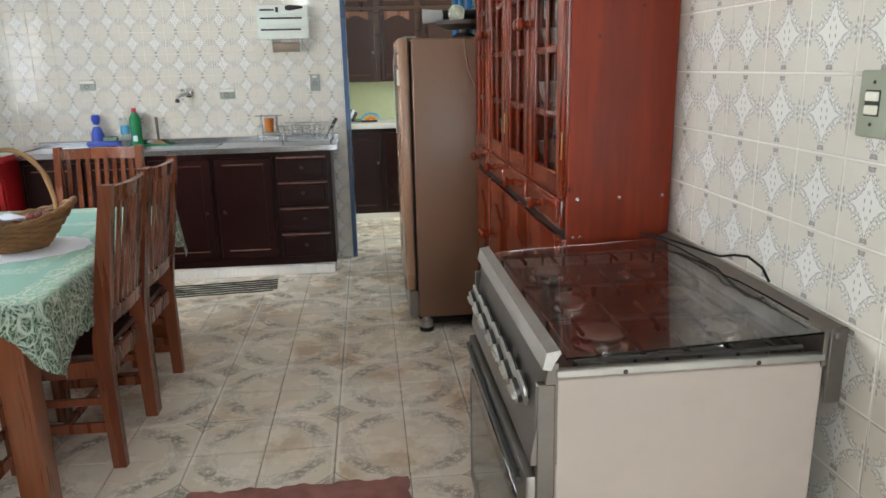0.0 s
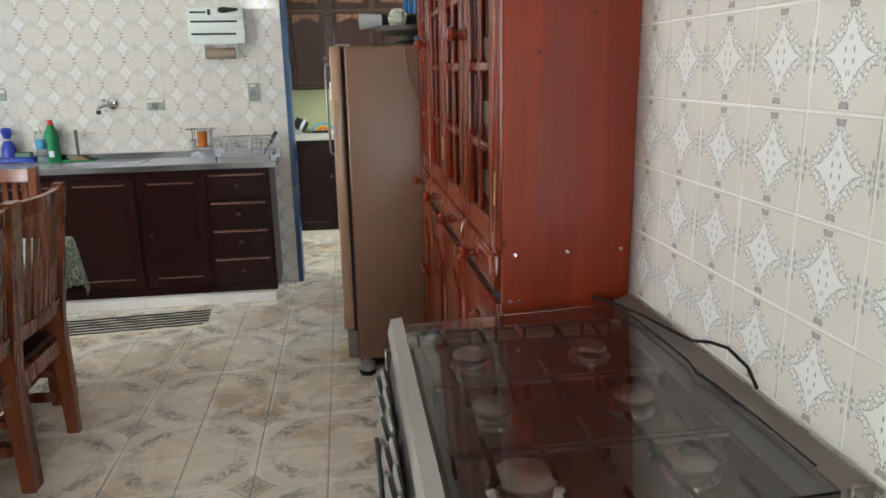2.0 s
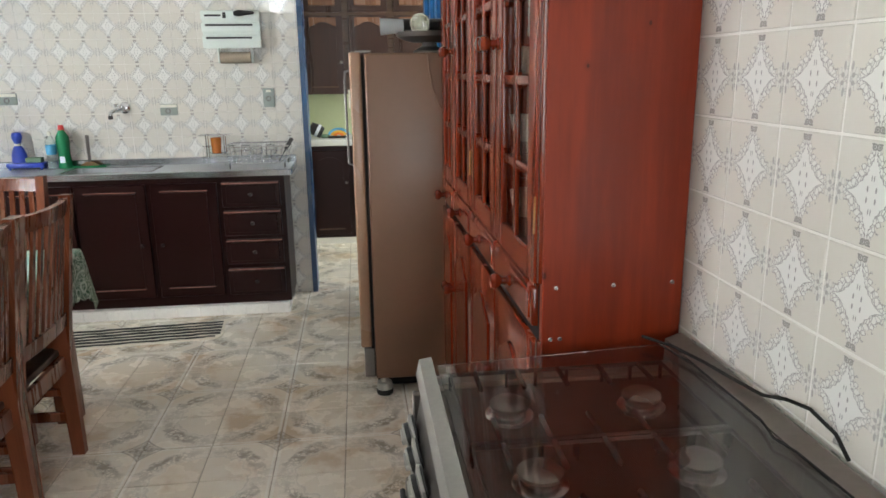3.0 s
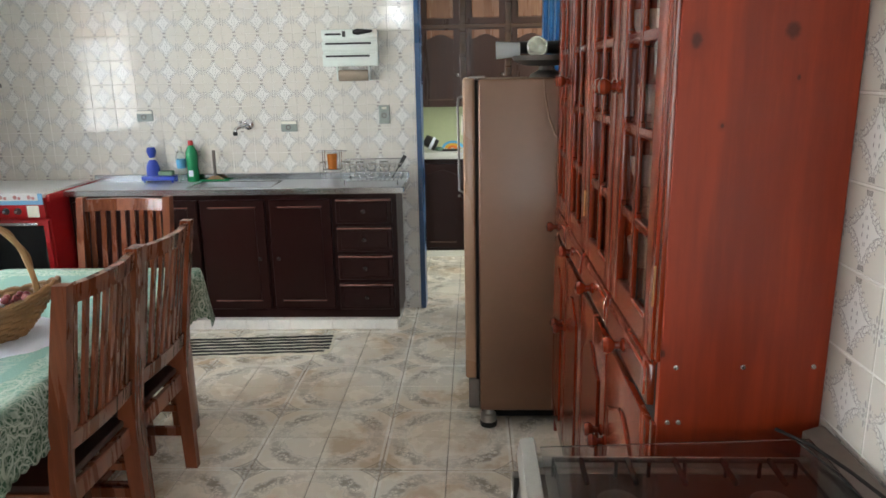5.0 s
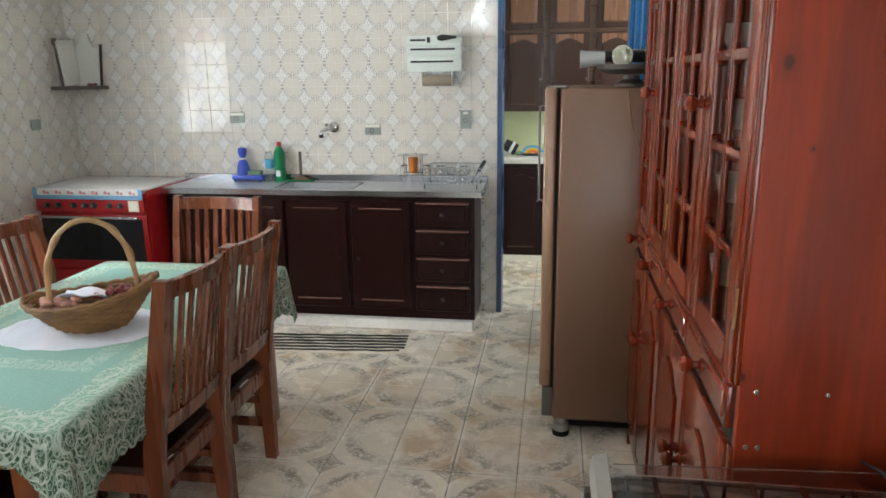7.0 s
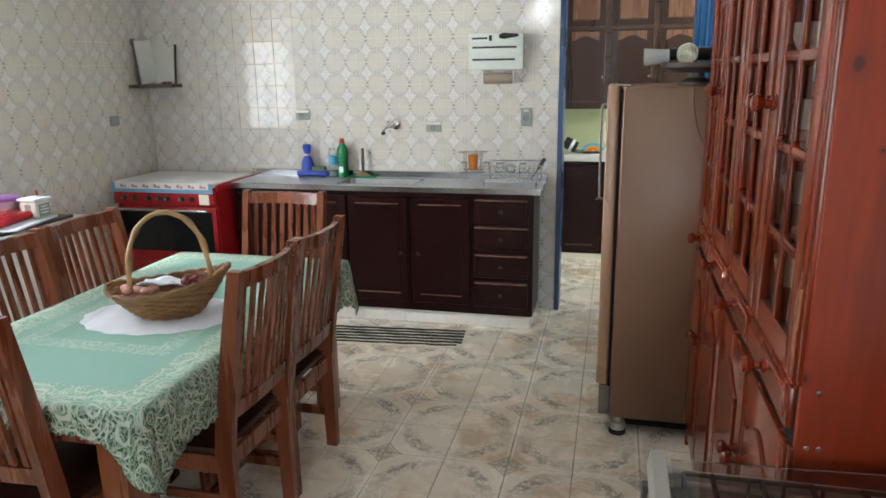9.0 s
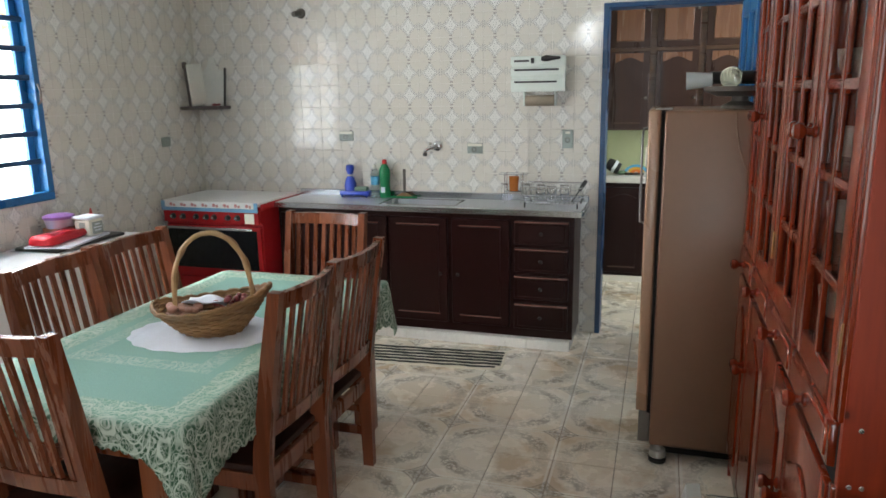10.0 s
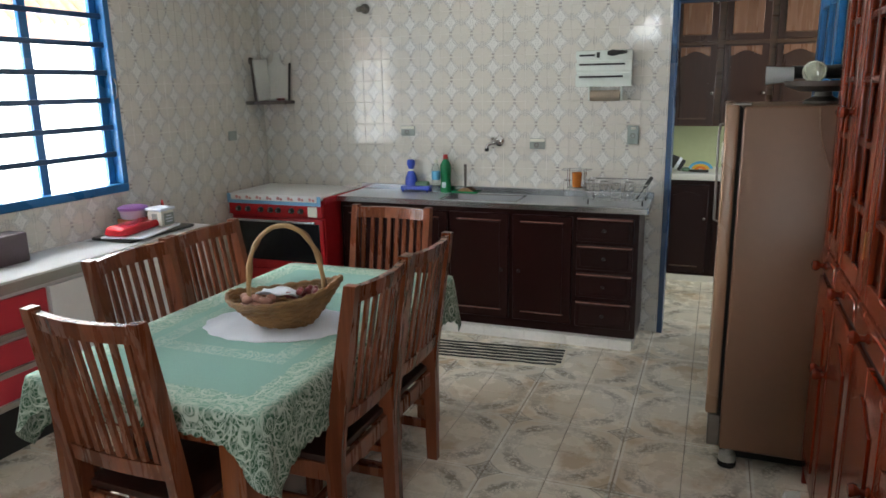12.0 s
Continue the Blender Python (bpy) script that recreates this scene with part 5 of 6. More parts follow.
# ---- basket ----
def basket_things():
    at = Vector((-1.432, 2.965, DZ + 0.004))
    turn = pose(*at, 0, 0, 14)
    bk = thing("wicker_basket", at, "brown wicker basket with a tall hoop handle on the doily", "basket")

    def rim(a, f):
        """A point of the basket's wall at the angle a, f from base to rim."""
        ends = abs(math.cos(a)) ** 3.2
        rx = 0.10 + 0.128 * f ** 0.85
        ry = 0.075 + 0.075 * f ** 0.7
        return Vector((rx * math.cos(a), ry * math.sin(a), f * (0.108 + 0.034 * math.cos(a) + 0.034 * ends)))
    rows = 11
    for k in range(rows):
        f = (k + 0.3) / rows
        bm = bm_()
        n = 84
        pts = []
        for i in range(n):
            a = 2 * math.pi * i / n
            p = rim(a, f)
            out = 0.0035 * (1 if (i // 3 + k) % 2 else -1)
            pts.append(turn @ (p + Vector((math.cos(a), math.sin(a), 0)) * out))
        tube(bm, pts, 0.0075, 5, True)
        part("strand", bm, WICKER, bk)
    bm = bm_()
    for i in range(28):
        a = 2 * math.pi * i / 28
        tube(bm, [turn @ rim(a, f / 4) for f in range(5)], 0.004, 5)
    part("stakes", bm, WICKER, bk)
    for off in (0.0, 0.5):
        pts = [turn @ (rim(2 * math.pi * i / 72, 1.0) + Vector((0, 0, 0.007 * math.sin(i * 1.05 + off * 6.28)))) for i in range(72)]
        part("rim", tube(bm_(), pts, 0.008, 6, True), WICKER, bk)
    bm = bm_()
    lo = [bm.verts.new(turn @ rim(2 * math.pi * i / 40, 0.0)) for i in range(40)]
    bm.faces.new(lo)
    r = bmesh.ops.extrude_face_region(bm, geom=bm.faces[:])
    bmesh.ops.translate(bm, vec=(0, 0, 0.008), verts=[v for v in r["geom"] if isinstance(v, bmesh.types.BMVert)])
    part("base", bm, WICKER, bk)
    for off in (-0.006, 0.006):
        pts = []
        for i in range(33):
            a = math.pi * i / 32
            p = Vector((0.145 * math.cos(a) + 0.01, 0.02 * math.cos(a) + off, 0.10 + 0.285 * max(0.0, math.sin(a)) ** 0.75))
            pts.append(turn @ (p + Vector((0.003 * math.sin(i * 1.3 + off * 200), 0.003 * math.cos(i * 1.3), 0))))
        part("handle", tube(bm_(), pts, 0.009, 8), plain("pale_wicker", (0.36, 0.22, 0.10), 0.6, 0, 0.25, 40, 0.4) if off < 0 else WICKER, bk)
    gr = thing("grapes", turn @ Vector((0.07, 0.03, 0.02)), "bunch of red grapes in the basket", "fruit")
    rng = random.Random(4)
    berry = mesh_of("berry", ball(bm_(), (0, 0, 0), 0.0125, None, 8), GRAPE)
    for i in range(60):
        p = Vector((0.065 + rng.uniform(-0.06, 0.055), 0.035 + rng.uniform(-0.04, 0.035), 0.04 + rng.uniform(0, 0.085)))
        ob = new("berry", berry)
        ob.parent, ob.location = gr, turn @ p - gr.location
    fr = thing("dried_fruit", turn @ Vector((-0.08, -0.04, 0.02)), "small pinkish brown fruit in the basket", "fruit")
    bit = mesh_of("piece", ball(bm_(), (0, 0, 0), 0.018, Matrix.Diagonal((1.2, 1, 0.85, 1)), 8), FOOD)
    for i in range(26):
        p = Vector((-0.09 + rng.uniform(-0.07, 0.06), -0.03 + rng.uniform(-0.045, 0.035), 0.03 + rng.uniform(0, 0.085)))
        ob = new("piece", bit)
        ob.parent, ob.location = fr, turn @ p - fr.location
    bm = bm_()
    nx, ny = 16, 8
    grid = [[bm.verts.new(turn @ Vector((-0.10 + 0.15 * i / nx, -0.045 + 0.085 * j / ny, 0.120 + 0.006 * math.sin(i * 0.5 + j * 0.4) + 0.010 * math.cos(j * 0.7) - 0.02 * abs(i / nx - 0.4)))) for j in range(ny + 1)] for i in range(nx + 1)]
    for i in range(nx):
        for j in range(ny):
            bm.faces.new((grid[i][j], grid[i + 1][j], grid[i + 1][j + 1], grid[i][j + 1]))
    nap = solid("napkin", bm, LINEN, "white folded napkin laid over the fruit", "napkin")
    sol = nap.modifiers.new("thickness", "SOLIDIFY")
    sol.thickness = 0.004


basket_things()


# ---- chairs ----
def chair():
    """Built at the origin: it faces +y, its back towers over -y."""
    ch = thing("dining_chair", (0, 0, 0), "reddish wooden slat-back dining chair tucked under the table", "chair", "chairs round the table")
    back = [(-0.2, 0.0), (-0.2, 0.43), (-0.208, 0.52), (-0.252, 0.85), (-0.285, 1.065)]
    thick = [0.042, 0.055, 0.055, 0.044, 0.036]
    for s in (-1, 1):
        pts = [(y - 0.006, z) for (y, z), t in zip(back, thick)] + [(y + t, z) for (y, z), t in reversed(list(zip(back, thick)))]
        x0 = s * 0.222
        part("leg", slab(bm_(), pts, 0, min(x0, x0 - s * 0.034), max(x0, x0 - s * 0.034)), CHAIR_WOOD, ch)
        part("leg", slab(bm_(), [(0.17, 0.0), (0.205, 0.0), (0.21, 0.43), (0.165, 0.43)], 0, min(x0, x0 - s * 0.036), max(x0, x0 - s * 0.036)), CHAIR_WOOD, ch)
        part("side_rail", box(bm_(), s * 0.208 - 0.010, s * 0.208 + 0.010, -0.15, 0.17, 0.365, 0.43, 0.003), CHAIR_WOOD, ch)
        part("stretcher", box(bm_(), s * 0.206 - 0.010, s * 0.206 + 0.010, -0.16, 0.172, 0.145, 0.185, 0.003), CHAIR_WOOD, ch)
        part("stretcher", box(bm_(), s * 0.206 - 0.009, s * 0.206 + 0.009, -0.16, 0.172, 0.255, 0.285, 0.003), CHAIR_WOOD, ch)
    part("front_rail", box(bm_(), -0.186, 0.186, 0.178, 0.198, 0.365, 0.43, 0.003), CHAIR_WOOD, ch)
    part("back_rail", box(bm_(), -0.186, 0.186, -0.185, -0.165, 0.365, 0.43, 0.003), CHAIR_WOOD, ch)
    part("cross_stretcher", box(bm_(), -0.196, 0.196, -0.01, 0.012, 0.15, 0.18, 0.003), CHAIR_WOOD, ch)
    part("seat", box(bm_(), -0.215, 0.215, -0.165, 0.225, 0.431, 0.458, 0.008, 2), CHAIR_SEAT, ch)

    def rail(z0, z1, y0, y1, bow, depth, rise=0.0):
        bm = bm_()
        n = 14
        rows = []
        for i in range(n + 1):
            f = i / n
            x = -0.19 + 0.38 * f
            b = bow * math.sin(math.pi * f)
            up = rise * math.sin(math.pi * f)
            rows.append([bm.verts.new(p) for p in ((x, y0 - b, z0), (x, y0 - b + depth, z0), (x, y1 - b + depth, z1 + up), (x, y1 - b, z1 + up))])
        for a, c in zip(rows, rows[1:]):
            for k in range(4):
                bm.faces.new((a[k], a[(k + 1) % 4], c[(k + 1) % 4], c[k]))
        bm.faces.new(rows[0]), bm.faces.new(rows[-1][::-1])
        return bm
    part("top_rail", rail(1.0, 1.055, -0.270, -0.280, 0.030, 0.026), CHAIR_WOOD, ch)
    part("lower_rail", rail(0.555, 0.61, -0.210, -0.218, 0.012, 0.024), CHAIR_WOOD, ch)
    for i in range(8):
        f = (i + 0.5) / 8
        x = -0.18 + 0.36 * f
        b0, b1 = 0.012 * math.sin(math.pi * f), 0.030 * math.sin(math.pi * f)
        bm = bm_()
        bot = [(x - 0.0105, -0.210 - b0), (x + 0.0105, -0.210 - b0), (x + 0.013, -0.199 - b0), (x - 0.013, -0.199 - b0)]
        topp = [(x - 0.0105, -0.266 - b1), (x + 0.0105, -0.266 - b1), (x + 0.0105, -0.255 - b1), (x - 0.0105, -0.255 - b1)]
        a = [bm.verts.new((*p, 0.595)) for p in bot]
        c = [bm.verts.new((*p, 1.01)) for p in topp]
        bm.faces.new(a), bm.faces.new(c[::-1])
        for k in range(4):
            bm.faces.new((a[k], a[(k + 1) % 4], c[(k + 1) % 4], c[k]))
        part("slat", bm, CHAIR_WOOD, ch)
    return ch


first = chair()
CHAIRS = [(-1.2, 2.80, 90), (-1.2, 3.246, 90), (-1.448, 3.735, 180), (-1.767, 3.26, -90), (-1.757, 2.812, -88), (-1.505, 2.37, -2)]
for x, y, a in CHAIRS[1:]:
    copy_thing(first, pose(x, y, 0, 0, 0, a))
first.matrix_basis = pose(CHAIRS[0][0], CHAIRS[0][1], 0, 0, 0, CHAIRS[0][2])

# ---- mats ----
mat = thing("striped_mat", (-1.2, 4.83, 0), "cream and black striped woven mat in front of the sink", "mat")
MROT = pose(-1.2, 4.785, 0, 0, 0, 4.5)
MX, MY = 0.52, 0.155
rim = [(-MX, -MY), (MX - 0.05, -MY), (MX - 0.02, -MY + 0.015), (MX, -MY + 0.07), (MX - 0.005, MY), (-MX, MY)]
bm = slab(bm_(), rim, 2, 0.0005, 0.007)
bmesh.ops.transform(bm, matrix=MROT, verts=bm.verts[:])
part("base", bm, MAT_PALE, mat)
for k in range(6):
    y = -MY + 0.038 + k * (2 * MY - 0.064) / 5
    w = (0.0125, 0.0155, 0.014, 0.0165, 0.0135, 0.015)[k]
    end = MX - (0.045 if k == 0 else 0.018)
    up = [(-MX + 0.012 + (MX - 0.012 + end) * i / 30, y + w + 0.0025 * math.sin(i * 0.9 + k * 2) - 0.002 * math.sin(i * 2.3)) for i in range(31)]
    down = [(p, q - 2 * w + 0.003 * math.sin(p * 31 + k)) for p, q in reversed(up)]
    bm = slab(bm_(), up + down, 2, 0.0068, 0.009)
    bmesh.ops.transform(bm, matrix=MROT, verts=bm.verts[:])
    part("stripe", bm, MAT_DARK, mat)
edge = [(-0.72 + 0.77 * i / 40, 2.352 + 0.008 * math.sin(i * 0.7) + 0.005 * math.sin(i * 1.9)) for i in range(41)]
edge += [(0.05 + 0.005 * math.sin(i * 1.3), 2.35 - 0.65 * i / 30) for i in range(1, 31)] + [(-0.72, 1.7)]
rug = solid("rug", slab(bm_(), edge, 2, 0.0005, 0.011), RUG, "dusty red woven rug on the tiles beside the stove", "rug")

# ---- fridge ----
fr = thing("refrigerator", (0.48, 4.1, 0), "brown enamel refrigerator with a tan door", "refrigerator")
FX0, FX1, FY0, FY1, FZ0, FZ1 = 0.20, 0.80, 3.795, 4.42, 0.085, 1.57
part("body", box(bm_(), FX0, FX1, FY0, FY1, FZ0, FZ1, 0.012, 3), FRIDGE, fr)
part("gasket", box(bm_(), FX0 - 0.016, FX0 + 0.002, FY0 + 0.012, FY1 - 0.012, 0.20, FZ1 - 0.012), BLACK_RUBBER, fr, "black door gasket")
dr = part("door", box(bm_(), FX0 - 0.064, FX0 - 0.014, FY0 + 0.004, FY1, 0.245, FZ1 + 0.004, 0.010, 3), FRIDGE_DOOR, fr)
part("handle", tube(bm_(), [(FX0 - 0.06, FY0 + 0.06, 1.50), (FX0 - 0.082, FY0 + 0.06, 1.495), (FX0 - 0.086, FY0 + 0.06, 1.45), (FX0 - 0.082, FY0 + 0.06, 1.10), (FX0 - 0.06, FY0 + 0.06, 1.09)], 0.0055, 8), HANDLE_GREY, dr, "grey pull handle")
part("magnet", box(bm_(), FX0 - 0.072, FX0 - 0.062, FY0 + 0.03, FY0 + 0.12, 1.34, 1.42, 0.003), IVORY, dr)
part("kick_plate", box(bm_(), FX0 - 0.05, FX0 + 0.0, FY0 + 0.01, FY1 - 0.01, 0.095, 0.24, 0.004), DULL_STEEL, fr)
# black block added to make the shadow under the refrigerator
part("shadow_block", box(bm_(), FX0 + 0.01, FX1 - 0.01, FY0 + 0.07, FY1 - 0.02, 0.022, FZ0 - 0.001, 0.004), BLACK_RUBBER, fr, "added black block for the shadow under the cabinet")
part("top_hinge", box(bm_(), FX0 - 0.04, FX0 + 0.03, FY0 + 0.02, FY0 + 0.07, FZ1 + 0.001, FZ1 + 0.012, 0.003), DULL_STEEL, fr)
for x in (FX0 + 0.04, FX1 - 0.06):
    for y in (FY0 + 0.03, FY1 - 0.05):
        f = part("foot", lathe(bm_(), [(0, 0), (0.038, 0.0), (0.040, 0.022), (0, 0.024)], pose(x, y, 0.001), 16), BLACK_RUBBER, fr)
        part("foot_ring", lathe(bm_(), [(0.030, 0.022), (0.038, 0.026), (0.035, 0.058), (0.022, 0.064), (0.018, 0.088), (0, 0.088)], pose(x, y, 0.001), 16), ALU, f)
part("cord", tube(bm_(), [(0.47, FY0 - 0.004, 1.565), (0.475, FY0 - 0.006, 1.50), (0.49, FY0 - 0.006, 1.42), (0.52, FY0 - 0.006, 1.34), (0.56, FY0 - 0.006, 1.29)], 0.004, 6), FRIDGE, fr, "brown power cord")
# things on the fridge
stand = thing("cake_stand", (0.50, 4.02, FZ1), "dark metal footed dish on the refrigerator", "dish")
part("foot", lathe(bm_(), [(0, 0), (0.075, 0), (0.07, 0.012), (0.035, 0.03), (0.03, 0.05), (0, 0.05)], pose(0.50, 4.02, FZ1 + 0.001), 24), DULL_STEEL, stand)
part("dish", lathe(bm_(), [(0, 0.048), (0.09, 0.050), (0.145, 0.072), (0.152, 0.092), (0.146, 0.092), (0.13, 0.076), (0, 0.062)], pose(0.50, 4.02, FZ1 + 0.001), 28), DULL_STEEL, stand)
lamp = thing("torch", (0.47, 4.0, FZ1 + 0.095), "black torch with a glass lens lying on the dish", "torch")
part("body", rod(bm_(), (0.38, 4.05, FZ1 + 0.128), (0.66, 4.10, FZ1 + 0.128), 0.026, 0.030, 16), BLACK_PLASTIC, lamp)
part("head", lathe(bm_(), [(0, 0), (0.042, 0), (0.046, 0.02), (0.04, 0.05), (0, 0.06)], pose(0.452, 3.955, FZ1 + 0.128, -90, 0, -12), 20), LENS, lamp, "greenish reflector head")
part("lens", lathe(bm_(), [(0, -0.004), (0.03, -0.003), (0.038, 0.001), (0.038, 0.004), (0, 0.004)], pose(0.452, 3.953, FZ1 + 0.128, -90, 0, -12), 20), CLEAR, lamp, "clear glass lens")
cup = bm_()
lathe(cup, [(0.024, 0.0), (0.034, 0.10), (0.037, 0.10), (0.028, -0.003), (0, -0.003)], pose(0.38, 4.0, FZ1 + 0.120, 0, -92, 0), 18)
solid("plastic_cup", cup, FROSTED, "clear plastic cup lying on its side on the dish", "cup")

# ---- red pine cupboard ----
cb = thing("pine_cupboard", (0.68, 2.9, 0), "red lacquered pine cupboard with glazed doors and drawers", "cupboard")
KX, KY0, KY1, KZ = 0.536, 2.085, 3.785, 2.28
part("side_panel", box(bm_(), KX, XR - 0.004, KY0, KY0 + 0.022, 0.0, KZ, 0.002), PINE, cb)
part("side_panel", box(bm_(), KX, XR - 0.004, KY1 - 0.022, KY1, 0.0, KZ, 0.002), PINE, cb)
part("back_panel", box(bm_(), XR - 0.018, XR - 0.006, KY0 + 0.022, KY1 - 0.022, 0.05, KZ - 0.002), PINE_H, cb)
part("top", box(bm_(), KX - 0.02, XR - 0.004, KY0 - 0.015, KY1, KZ + 0.001, KZ + 0.03, 0.005, 2), PINE_H, cb)
part("plinth", box(bm_(), KX + 0.02, XR - 0.02, KY0 + 0.023, KY1 - 0.023, 0.0, 0.09), PINE_H, cb)
for z in (0.09, 0.895, 1.056, 1.272, 1.4645, 1.657, 1.8495, 2.25):
    part("shelf", box(bm_(), KX + 0.004, XR - 0.02, KY0 + 0.023, KY1 - 0.023, z, z + 0.018), PINE_H, cb)
part("divider", box(bm_(), KX + 0.005, XR - 0.02, 2.975, 2.995, 0.11, 2.25), PINE_H, cb)
part("corner_post", box(bm_(), KX - 0.008, KX + 0.004, KY0 + 0.004, KY0 + 0.028, 1.055, KZ, 0.003, 2), PINE_H, cb)
part("corner_post", box(bm_(), KX - 0.008, KX + 0.004, KY0 + 0.004, KY0 + 0.028, 0.0, 0.925, 0.003, 2), PINE_H, cb)
EDGES = [2.113, 2.555, 2.985, 3.405, 3.775]
for i, (y0, y1) in enumerate(zip(EDGES, EDGES[1:])):
    y0, y1 = y0 + 0.003, y1 - 0.003
    # glazed upper door
    z0, z1 = 1.048, 2.245
    bm = bm_()
    st = 0.076
    for a, b in ((y0, y0 + st), (y1 - st, y1)):
        box(bm, KX - 0.012, KX + 0.008, a, b, z0, z1, 0.005, 2)
    box(bm, KX - 0.010, KX + 0.006, y0 + st - 0.003, y1 - st + 0.003, z0, z0 + 0.062, 0.004)
    box(bm, KX - 0.010, KX + 0.006, y0 + st - 0.003, y1 - st + 0.003, z1 - 0.06, z1, 0.004)
    d = part("glazed_door", bm, PINE_H, cb)
    mid = (y0 + y1) / 2
    lat = bm_()
    box(lat, KX - 0.009, KX + 0.003, mid - 0.012, mid + 0.012, z0 + 0.055, z1 - 0.05, 0.004, 2)
    for k in range(5):
        z = 1.281 + k * 0.1925
        box(lat, KX - 0.008, KX + 0.004, y0 + st - 0.004, y1 - st + 0.004, z - 0.011, z + 0.011, 0.004, 2)
        # rounded shoulders in the pane corners
        for yy in (y0 + st, mid - 0.011, mid + 0.011, y1 - st):
            for zz in (z - 0.011, z + 0.011):
                rod(lat, (KX - 0.006, yy, zz), (KX + 0.003, yy, zz), 0.011, 0.011, 8)
    part("lattice", lat, PINE_H, d)
    part("pane", box(bm_(), KX + 0.004, KX + 0.0065, y0 + st - 0.006, y1 - st + 0.006, z0 + 0.03, z1 - 0.04), PANE, d)
    ky = (y1 - 0.028) if i % 2 == 0 else (y0 + 0.028)
    KNOB = [(0.016, 0), (0.016, 0.005), (0.009, 0.009), (0.009, 0.020), (0.018, 0.028), (0.021, 0.037), (0.016, 0.047), (0, 0.052)]
    part("knob", lathe(bm_(), KNOB, pose(KX - 0.012, ky, 1.562, 0, -90, 0), 16), PINE_H, d)
    if i % 2 == 0:
        for hz in (1.20, 2.10):
            part("hinge", rod(bm_(), (KX - 0.014, y0 - 0.002, hz - 0.04), (KX - 0.013, y0 - 0.004, hz + 0.04), 0.0022, 0.0022, 8), BRASS, d)
    # drawer
    bm = box(bm_(), KX - 0.014, KX + 0.008, y0 + 0.006, y1 - 0.006, 0.948, 1.038, 0.006, 2)
    box(bm, KX - 0.018, KX - 0.010, y0 + 0.020, y1 - 0.020, 0.962, 1.024, 0.004)
    dd = part("drawer", bm, PINE_H, cb)
    part("knob", lathe(bm_(), KNOB, pose(KX - 0.018, (y0 + y1) / 2, 0.993, 0, -90, 0), 16), PINE_H, dd)
    # lower door with an arched panel
    bm = bm_()
    box(bm, KX - 0.012, KX + 0.008, y0, y1, 0.115, 0.915, 0.004, 2)
    a, b, c, e = y0 + 0.075, y1 - 0.075, 0.2, 0.80
    pts = [(a, c), (b, c), (b, e - 0.03)]
    for k in range(1, 14):
        f = k / 14
        pts.append((b + (a - b) * f, e - 0.03 + 0.055 * math.sin(math.pi * f) ** 2))
    pts.append((a, e - 0.03))
    slab(bm, pts, 0, KX - 0.018, KX - 0.010)
    ld = part("lower_door", bm, PINE_H, cb)
    part("panel_rim", tube(bm_(), [(KX - 0.0165, p[0], p[1]) for p in pts], 0.0034, 6, True), PINE_H, ld)
    part("knob", lathe(bm_(), KNOB, pose(KX - 0.012, ky, 0.645, 0, -90, 0), 16), PINE_H, ld)
# a black strip stands in for the shade in the gap below the drawers
part("gap_shade", box(bm_(), KX + 0.001, KX + 0.006, KY0 + 0.005, KY1 - 0.02, 0.917, 0.946), BLACK_RUBBER, cb, "black strip for the shade in the gap under the drawers")
part("drawer_rail", box(bm_(), KX - 0.006, KX + 0.006, KY0 + 0.03, KY1 - 0.02, 1.039, 1.047), PINE_H, cb)
part("drawer_back", box(bm_(), KX + 0.001, KX + 0.006, KY0 + 0.004, KY1 - 0.02, 0.947, 1.054), BLACK_RUBBER, cb)
for x, z in ((0.566, 1.046), (0.692, 1.047), (0.823, 1.048), (0.556, 0.931), (0.577, 0.931)):
    part("screw_cap", lathe(bm_(), [(0, 0), (0.0055, 0), (0.004, 0.002), (0, 0.002)], pose(x, KY0 - 0.0003, z, 90), 10), CHROME, cb)
# dishes behind the panes
for z, items in ((1.075, ((2.2, 0.05), (2.36, 0.045), (2.65, 0.06), (2.8, 0.045), (3.1, 0.05), (3.5, 0.05))), (1.291, ((2.18, 0.045), (2.33, 0.04), (2.7, 0.05), (3.15, 0.05))),
                 (1.4835, ((2.16, 0.05), (2.34, 0.04), (2.7, 0.04), (3.2, 0.05))), (1.676, ((2.2, 0.05), (2.4, 0.04), (2.75, 0.05)))):
    for k, (y, r) in enumerate(items):
        h = 0.10 if k % 2 else 0.075
        c = thing("cup", (0.66, y + 0.06, z), "pale china cup on a cupboard shelf", "cup", "crockery in the cupboard")
        part("bowl", lathe(bm_(), [(0, 0), (r * 0.6, 0), (r * 0.9, h * 0.5), (r, h), (r * 0.94, h), (r * 0.82, h * 0.5), (0, 0.006)], pose(0.66, y + 0.06, z + 0.001), 18), IVORY if k % 3 else CLEAR, c)

# ---- steel stove ----
sx0, sx1, sy0, sy1 = 0.285, 0.806, 1.258, 2.018
st = thing("gas_stove", (0.53, 1.63, 0), "six-burner gas stove with a smoked glass lid and cream sides", "stove")
part("side_panel", box(bm_(), sx0 + 0.002, sx1, sy0, sy0 + 0.018, 0.06, 0.874, 0.004), CREAM_ENAMEL, st, "cream enamel side")
part("side_panel", box(bm_(), sx0 + 0.002, sx1, sy1 - 0.018, sy1, 0.06, 0.874, 0.004), CREAM_ENAMEL, st, "cream enamel side")
part("body", box(bm_(), sx0 + 0.01, sx1 - 0.004, sy0 + 0.019, sy1 - 0.019, 0.07, 0.852), BLACK_ENAMEL, st)
